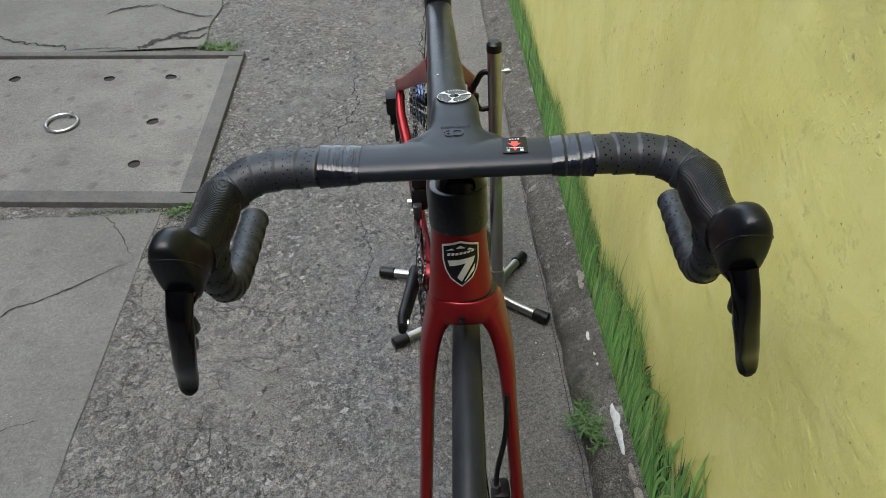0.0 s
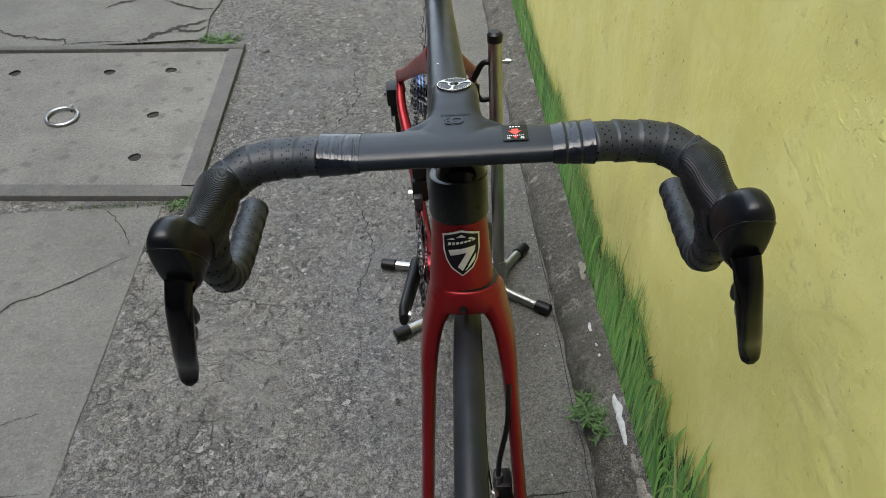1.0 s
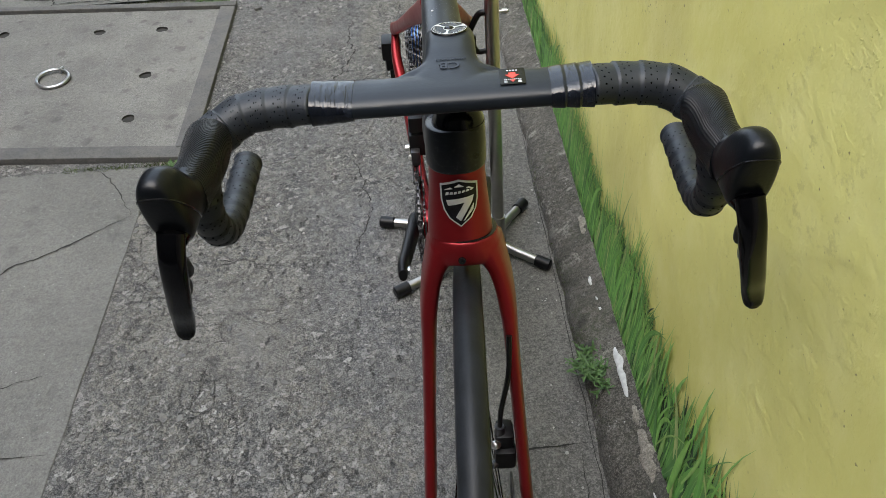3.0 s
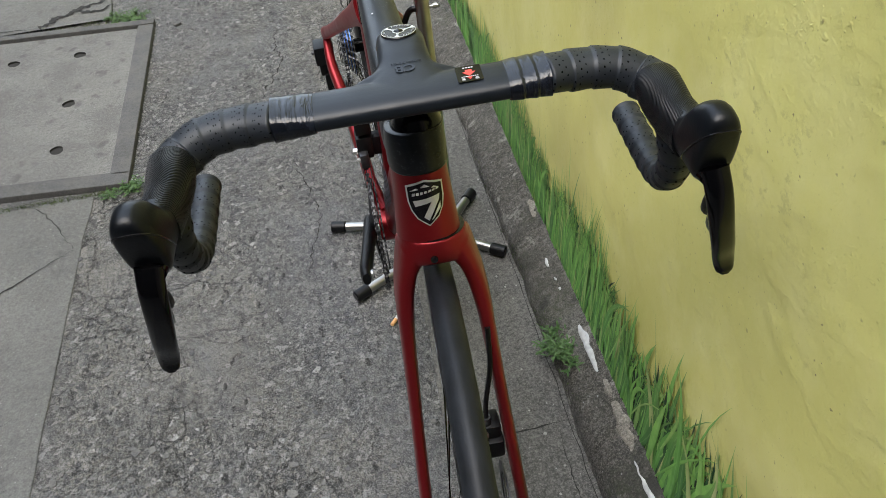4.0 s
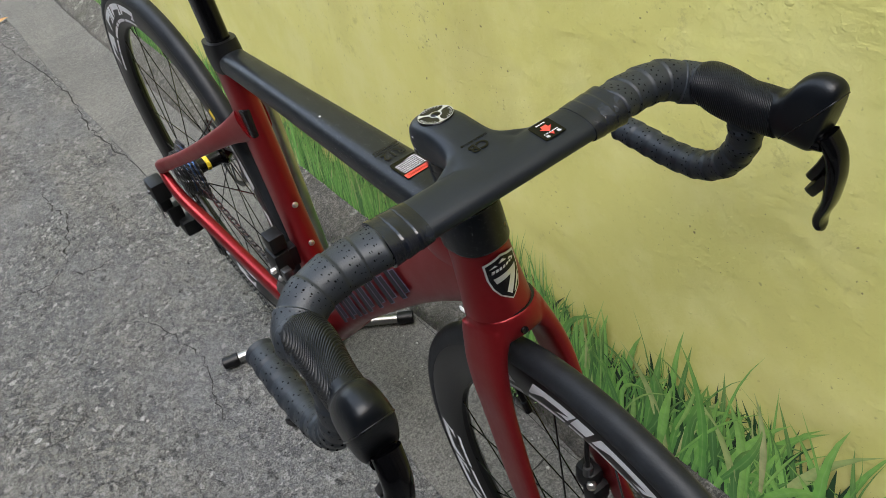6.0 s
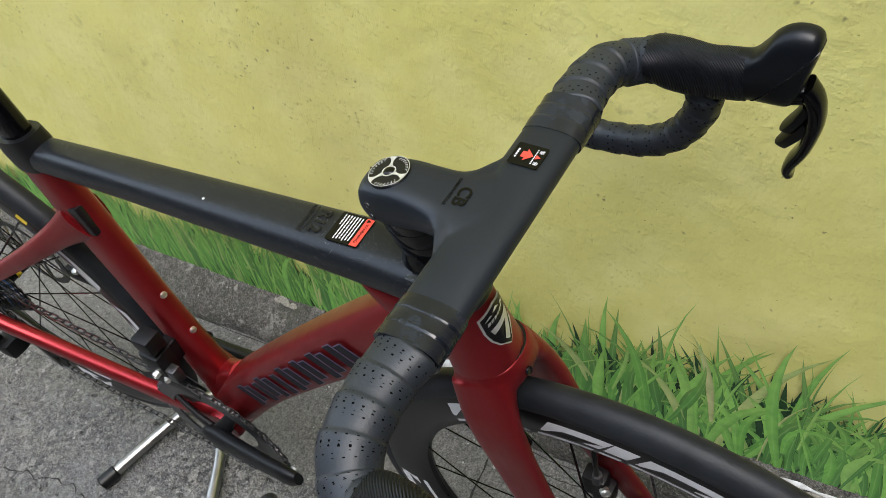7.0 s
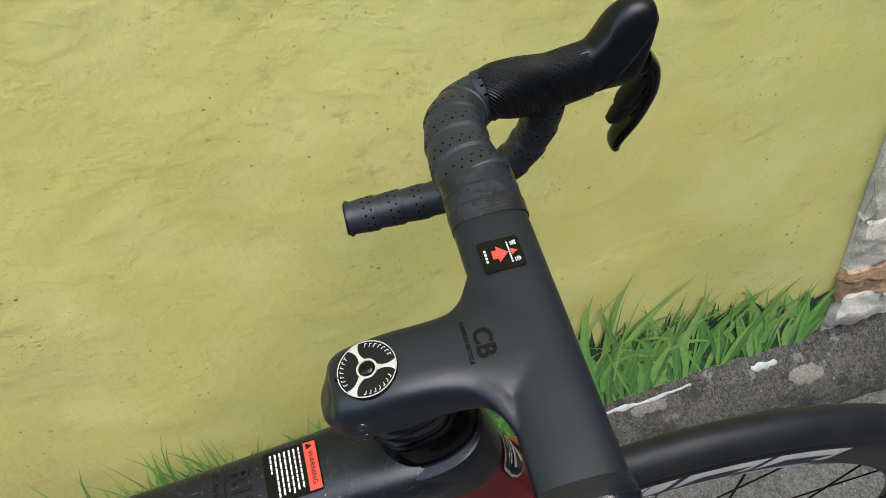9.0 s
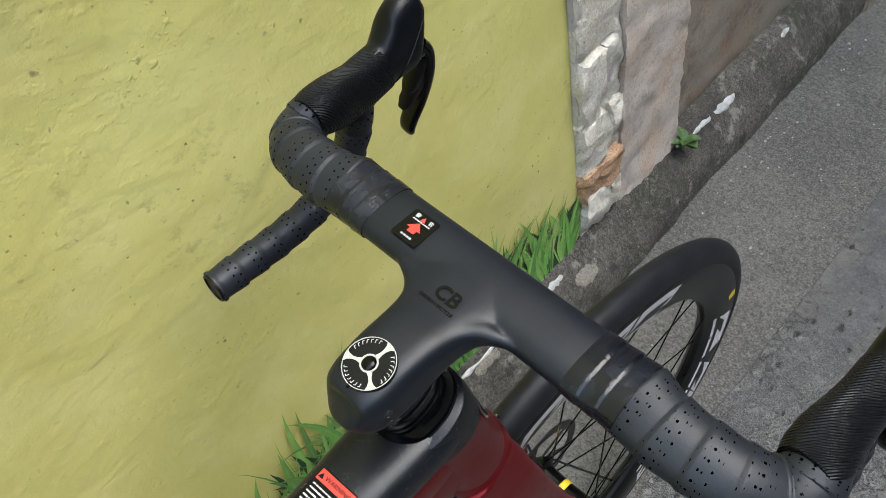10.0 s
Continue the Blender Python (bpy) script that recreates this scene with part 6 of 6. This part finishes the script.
    part("staple", tube([(-1.090, 1.549, zt - 0.006), (-1.091, 1.543, zt + 0.012), (-1.093, 1.531, zt + 0.013), (-1.094, 1.527, zt - 0.006)], 0.0035, 8), STEEL, c, "", skew)
    return c


cover()
pavement = rough_sheet("pavement", -3.2, lambda y: -0.718 + 0.005 * noise.noise((y * 11, 0, 0)) + 0.03 * max(0.0, y - 0.9), -2.2, 1.095, 0.0012, SLAB, "grey cracked concrete slab beside the lane", "pavement", 0.05, 0.0005, 0.004, 0.02)
pavement_far = rough_sheet("pavement_far", -3.2, lambda y: -0.785 + 0.02 * noise.noise((y * 7, 0, 0)), 2.03, 5.0, 0.008, SLAB, "grey cracked concrete slab beyond the manhole cover", "pavement", 0.05, 0.0005, 0.008, 0.02)


# ---- cracks, chips, pebbles, weeds and litter ----
def ground_z(x, y):
    near = max(0.0, 1 - max(abs(x) / 4, abs(y) / 5))
    return -0.0015 + near * (noise.noise((x * 2.1, y * 2.1, 0.3)) * 0.0022 + noise.noise((x * 8, y * 8, 1.7)) * 0.001)


def crack(parent, pts, width, height, jitter=0.006, seed=0.0):
    """A ragged dark crack that follows a line on a flat surface."""
    line = spline(pts, 14)
    verts, faces = [], []
    n = len(line)
    for i, (x, y) in enumerate(line):
        a, b = line[max(0, i - 1)], line[min(n - 1, i + 1)]
        t = Vector((b[0] - a[0], b[1] - a[1])).normalized()
        j = noise.noise((x * 45, y * 45, seed)) * jitter + noise.noise((x * 160, y * 160, seed)) * jitter * 0.4
        w = width * (0.35 + 1.3 * abs(noise.noise((x * 60, y * 60, seed + 4)))) * min(1.0, 0.15 + 3.0 * min(i, n - 1 - i) / n)
        z = height(x, y) if callable(height) else height
        cx, cy = x - t.y * j, y + t.x * j
        verts += [(cx - t.y * w, cy + t.x * w, z), (cx + t.y * w, cy - t.x * w, z)]
    faces = [[2 * i, 2 * i + 1, 2 * i + 3, 2 * i + 2] for i in range(n - 1)]
    return part("crack", (verts, faces), DARKGAP, parent)


def over_ground(x, y):
    return ground_z(x, y) + 0.0016


for pts, w in (([(-0.736, 0.906), (-0.826, 0.842), (-0.90, 0.79), (-0.976, 0.75), (-0.983, 0.672), (-1.02, 0.60)], 0.0030), ([(-0.864, 1.095), (-0.805, 1.032), (-0.736, 0.91)], 0.0022),
               ([(-1.05, 0.36), (-0.96, 0.40), (-0.882, 0.42), (-0.775, 0.457)], 0.0016), ([(-2.2, 0.272), (-1.4, 0.270), (-0.90, 0.268), (-0.732, 0.270)], 0.0026)):
    crack(pavement, pts, w, 0.0028, 0.006 if w != 0.0026 else 0.001)
for pts, w, j in (([(-0.779, 2.183), (-0.877, 2.141), (-0.947, 2.093), (-0.993, 2.052), (-1.01, 2.025)], 0.016, 0.018), ([(-0.905, 2.118), (-0.838, 2.100), (-0.776, 2.121)], 0.009, 0.014),
                  ([(-1.207, 2.333), (-1.147, 2.389), (-1.021, 2.408)], 0.009, 0.012), ([(-1.021, 2.408), (-0.892, 2.310), (-0.774, 2.267)], 0.006, 0.012),
                  ([(-1.582, 2.232), (-1.488, 2.147), (-1.383, 2.109), (-1.273, 2.080), (-1.263, 2.032)], 0.007, 0.012), ([(-1.75, 2.24), (-1.582, 2.232)], 0.005, 0.01), ([(-1.27, 2.045), (-1.15, 2.052), (-1.02, 2.035)], 0.004, 0.006)):
    crack(pavement_far, pts, w, 0.0104, j, w * 90)
crack(ground, [(-0.305, 1.383), (-0.27, 1.47), (-0.231, 1.586), (-0.25, 1.69), (-0.239, 1.791)], 0.0026, over_ground, 0.014)
crack(ground, [(-0.305, 1.383), (-0.36, 1.36), (-0.42, 1.40)], 0.002, over_ground, 0.014)
crack(ground, [(-0.305, 1.383), (-0.25, 1.33), (-0.17, 1.34)], 0.002, over_ground, 0.014)
crack(ground, [(-0.086, 3.07), (-0.05, 2.70), (-0.01, 2.27), (-0.03, 1.95), (0.0, 1.62), (-0.02, 1.30)], 0.0030, over_ground, 0.010)
crack(ground, [(-0.25, 1.20), (-0.20, 1.02), (-0.17, 0.86), (-0.20, 0.72), (-0.19, 0.55)], 0.0014, over_ground, 0.018)
crack(ground, [(-0.70, 1.07), (-0.62, 1.06), (-0.53, 1.10)], 0.0022, over_ground, 0.010)
crack(gutter_object, [(0.06, 0.212), (0.12, 0.208), (0.214, 0.213)], 0.0022, 0.0024, 0.002)
crack(gutter_object, [(0.230, -1.7), (0.2295, -1.2), (0.230, -0.82), (0.2195, -0.42), (0.216, -0.2), (0.216, 0.0), (0.2165, 0.5), (0.211, 1.2), (0.198, 2.4)], 0.0016, 0.0030, 0.005)
crack(gutter_object, [(0.185, -0.1), (0.192, 0.05), (0.19, 0.12), (0.197, 0.2)], 0.0012, 0.0024, 0.004)


def chips():
    """Broken stones that show flush in the worn lane."""
    rng = random.Random(5)
    verts, faces = [], []
    for i in range(2600):
        x, y = rng.uniform(-0.72, -0.01), rng.uniform(-0.9, 2.4)
        if noise.noise((x * 2.4, y * 2.4, 7.0)) < rng.uniform(-0.35, 0.2):
            continue
        r = rng.uniform(0.0016, 0.0042) + rng.random() ** 5 * 0.007
        z = ground_z(x, y)
        n = rng.randint(4, 6)
        a0, sq = rng.uniform(0, 6.3), rng.uniform(0.4, 0.9)
        k = len(verts)
        tilt = rng.uniform(-0.12, 0.12)
        ring = [(r * rng.uniform(0.7, 1.15) * math.cos(2 * math.pi * j / n), r * sq * rng.uniform(0.7, 1.15) * math.sin(2 * math.pi * j / n)) for j in range(n)]
        for s, dz in ((1.12, -0.002), (1.0, 0.0012 + rng.random() * 0.0012)):
            for px, py in ring:
                verts.append((x + s * (px * math.cos(a0) - py * math.sin(a0)), y + s * (px * math.sin(a0) + py * math.cos(a0)), z + dz + px * tilt))
        faces.append([k + n + j for j in range(n)])
        faces += [[k + j, k + (j + 1) % n, k + n + (j + 1) % n, k + n + j] for j in range(n)]
    return tagged(part("stone_chips", (verts, faces), CHIP, None, "", None, 20), "grey stone chips showing in the worn lane", "stone chips", kind="stuff")


chips()


def pebbles():
    """Small pale crumbs of plaster and stone along the foot of the kerb."""
    rng = random.Random(8)
    geos = []
    for i in range(220):
        y = rng.uniform(-2.2, 1.6) if i % 3 else rng.uniform(-1.6, -0.5)
        x = 0.21 - abs(rng.gauss(0, 0.07)) if i % 4 else rng.uniform(-0.7, 0.2)
        if i % 7 == 0:
            x, y = rng.uniform(-0.642, -0.612), rng.uniform(1.1, 2.0)
        r = rng.uniform(0.0008, 0.0022) + rng.random() ** 5 * 0.003 + (0.002 if i % 7 == 0 else 0.0)
        bm = bmesh.new()
        bmesh.ops.create_icosphere(bm, subdivisions=1, radius=r)
        for v in bm.verts:
            v.co *= rng.uniform(0.75, 1.2)
            v.co.z *= 0.6
        bm.verts.index_update()
        z = 0.002 if x > 0.02 else ground_z(x, y) + 0.001
        geos.append(([v.co + Vector((x, y, z + r * 0.3)) for v in bm.verts], [[v.index for v in f.verts] for f in bm.faces]))
        bm.free()
    return tagged(part("pebbles", join(*geos), STONE), "small pale crumbs of plaster lying in the gutter", "pebbles", kind="stuff")


pebbles()


def paint_spill(y0, y1, u0, u1, seed, name="paint_spill", mat=WHITEPAINT):
    """A skin of white paint that lies on the kerb."""
    verts, faces = [], []
    n, m = max(6, int((y1 - y0) / 0.006)), 6
    for i in range(n + 1):
        f = i / n
        end = max(0.06, math.sin(math.pi * f)) ** 0.35
        for j in range(m + 1):
            g = (j / m - 0.5) * end * (0.8 + 0.5 * noise.noise((f * 5, seed, 1.0)))
            shift = 0.25 * noise.noise((f * 4, seed, 2.0)) * (u1 - u0)
            u = (u0 + u1) / 2 + shift + g * (u1 - u0)
            lift = 0.0022 * (1 - (2 * abs(j / m - 0.5)) ** 4) * min(1, 5 * f, 5 * (1 - f)) - 0.0003
            verts.append(kerb_at(y0 + (y1 - y0) * f, u) + Vector((-lift, 0, lift)))
    for i in range(n):
        for j in range(m):
            a = i * (m + 1) + j
            faces.append([a, a + 1, a + m + 2, a + m + 1])
    return part(name, (verts, faces), mat, kerb_object)


for spill in ((0.245, 0.36, 0.66, 0.77, 1.0), (-0.145, 0.078, 0.66, 0.75, 2.0), (-0.345, -0.200, 0.68, 0.77, 2.6), (0.520, 0.545, 0.58, 0.65, 3.0), (0.478, 0.488, 0.60, 0.64, 4.0), (0.452, 0.459, 0.61, 0.65, 5.0),
              (-0.480, -0.435, 0.66, 0.78, 7.0), (-1.06, -0.98, 0.64, 0.76, 8.0), (-0.97, -0.90, 0.64, 0.75, 8.6), (-1.30, -1.26, 0.74, 0.84, 9.0)):
    paint_spill(*spill)
for spill in ((0.085, 0.185, 0.62, 0.86, 11.0), (0.19, 0.23, 0.68, 0.80, 12.0), (0.43, 0.47, 0.78, 0.92, 13.0), (-0.02, -0.005, 0.50, 0.58, 14.0), (0.66, 0.72, 0.70, 0.86, 15.0), (-0.30, -0.24, 0.55, 0.75, 16.0), (-0.55, -0.49, 0.40, 0.62, 17.0)):
    paint_spill(*spill, "mortar_flake", FLAKE)


def leaf_geo(length, width, bend):
    verts, faces = [], []
    n = 5
    for i in range(n + 1):
        f = i / n
        w = width * math.sin(math.pi * min(0.97, f * 0.92 + 0.06)) ** 0.8 / 2
        x, z = length * f, bend * length * f * (1 - 0.8 * f)
        verts += [(x, -w, z + w * 0.35), (x, 0, z), (x, w, z + w * 0.35)]
    for i in range(n):
        a = 3 * i
        faces += [[a, a + 1, a + 4, a + 3], [a + 1, a + 2, a + 5, a + 4]]
    return verts, faces


def weed(at, count, size, spread, broad, label, seed):
    """A small plant: thin stems with leaves along them."""
    rng = random.Random(seed)
    plant = tagged(new("weed"), label, "weed")
    plant.location = at
    stems, leaves = [], []
    for i in range(count):
        a = rng.uniform(0, 6.28)
        reach, rise = spread * rng.uniform(0.3, 1.0), size * rng.uniform(0.6, 1.6)
        line = spline([(0, 0, -0.004), (reach * 0.5 * math.cos(a), reach * 0.5 * math.sin(a), rise * 0.7), (reach * math.cos(a), reach * math.sin(a), rise)], 4)
        stems.append(tube(line, 0.0007, 5))
        for p in line[3:]:
            for s in range(2):
                m = Matrix.Translation(Vector(p)) @ Matrix.Rotation(rng.uniform(0, 6.28), 4, "Z") @ Matrix.Rotation(rng.uniform(-0.7, 0.2), 4, "Y")
                leaves.append(moved(leaf_geo(size * rng.uniform(0.6, 1.2), size * broad * rng.uniform(0.8, 1.2), 0.5), m))
    part("stems", join(*stems), WEED, plant)
    part("leaves", join(*leaves), WEED, plant, "small green leaves")
    return plant


weed((0.236, 0.352, 0.026), 26, 0.016, 0.052, 0.24, "small green weed growing from the foot of the kerb", 1)
weed((0.250, 0.312, 0.038), 22, 0.015, 0.048, 0.24, "small green weed growing from the foot of the kerb", 2)
weed((0.272, -0.862, 0.104), 1, 0.026, 0.012, 0.75, "small round-leaved green plant on the kerb", 3)
weed((-0.622, 1.098, -0.002), 26, 0.010, 0.038, 0.35, "low green weed in the corner of the manhole frame", 4)
weed((-0.672, 1.082, -0.002), 14, 0.007, 0.030, 0.35, "low green weed in the joint beside the manhole frame", 5)
weed((-0.700, 2.012, -0.002), 34, 0.010, 0.060, 0.35, "low clump of green weeds at the slab corner", 6)
weed((-0.762, 2.024, 0.0), 26, 0.009, 0.055, 0.35, "low clump of green weeds at the slab corner", 7)


def moss():
    """Thin moss and grit in the joints round the manhole cover and along the kerb."""
    rng = random.Random(21)
    verts, faces = [], []
    for i in range(2600):
        pick = rng.random()
        if pick < 0.3:
            x, y, z = rng.uniform(-0.95, -0.63), 1.099 + rng.gauss(0, 0.006), 0.003
        elif pick < 0.45:
            x, y, z = -0.640 + abs(rng.gauss(0, 0.006)), rng.uniform(1.09, 1.99), -0.002
        elif pick < 0.7:
            x, y, z = rng.uniform(-1.0, -0.66), 2.01 + rng.gauss(0, 0.012), 0.004
        else:
            y = rng.choice((0.62, 0.42, 0.30, -0.25, -0.6, 0.9)) + rng.gauss(0, 0.05)
            p = kerb_at(y, min(0.6, abs(rng.gauss(0.05, 0.12))))
            x, y, z = p.x, p.y, p.z - 0.001
        r = rng.uniform(0.0008, 0.0022)
        a = rng.uniform(0, 6.28)
        k = len(verts)
        verts += [(x + r * math.cos(a), y + r * math.sin(a), z), (x - r * math.cos(a), y - r * math.sin(a), z), (x + rng.gauss(0, r), y + rng.gauss(0, r), z + rng.uniform(0.001, 0.0045))]
        faces.append([k, k + 1, k + 2])
    return tagged(part("moss", (verts, faces), MOSS), "dark green moss in the joints of the concrete", "moss", kind="stuff")


moss()


def litter():
    butt = tagged(new("cigarette_butt"), "tan stub of a cigarette lying in the gutter", "cigarette butt")
    at = frame_at((-0.055, 0.50, 0.0045), (0.6, 0.8, 0), (0, 0, 1))
    part("filter", moved(tube([(0, 0, 0), (0.016, 0, 0)], 0.0038, 12), at), BUTT, butt)
    part("paper", moved(tube([(0.016, 0, 0), (0.024, 0, 0.0004)], 0.0037, 12), at), WHITEPAINT, butt, "white paper end")
    for x, y, a, s in ((-0.03, 3.06, 0.4, 0.05), (-0.10, -1.62, 1.2, 0.03)):
        leaf = part("dry_leaf", leaf_geo(s, s * 0.5, 0.25), DRYLEAF, None, "", Matrix.Translation((x, y, 0.004)) @ Matrix.Rotation(a, 4, "Z"))
        tagged(leaf, "curled brown dry leaf lying on the lane", "leaf")
    stone = part("stone", moved(box(0, 0, 0, 0.024, 0.018, 0.012, 0.004), Matrix.Translation((-0.555, 1.925, 0.001)) @ Matrix.Rotation(0.5, 4, "Z")), CHIP)
    tagged(stone, "small dark flat stone lying on the lane", "stone")


litter()


# ---- plain unseen walls added round the lane to block low sky light ----
def blocker_wall(name, cx, cy, sx, sy, h, mat, label):
    return tagged(part(name, box(cx, cy, h / 2 - 0.05, sx, sy, h, 0.01), mat), label, "wall", kind="structure")


blocker_wall("blocker_side", -3.4, 1.0, 0.25, 16.0, 4.5, BLOCKERWALL, "unseen grey wall added across the lane to block light")
blocker_wall("blocker_end", -1.2, -3.2, 4.2, 0.25, 6.0, BLOCKERWALL, "unseen grey wall added at the lane end for shade")
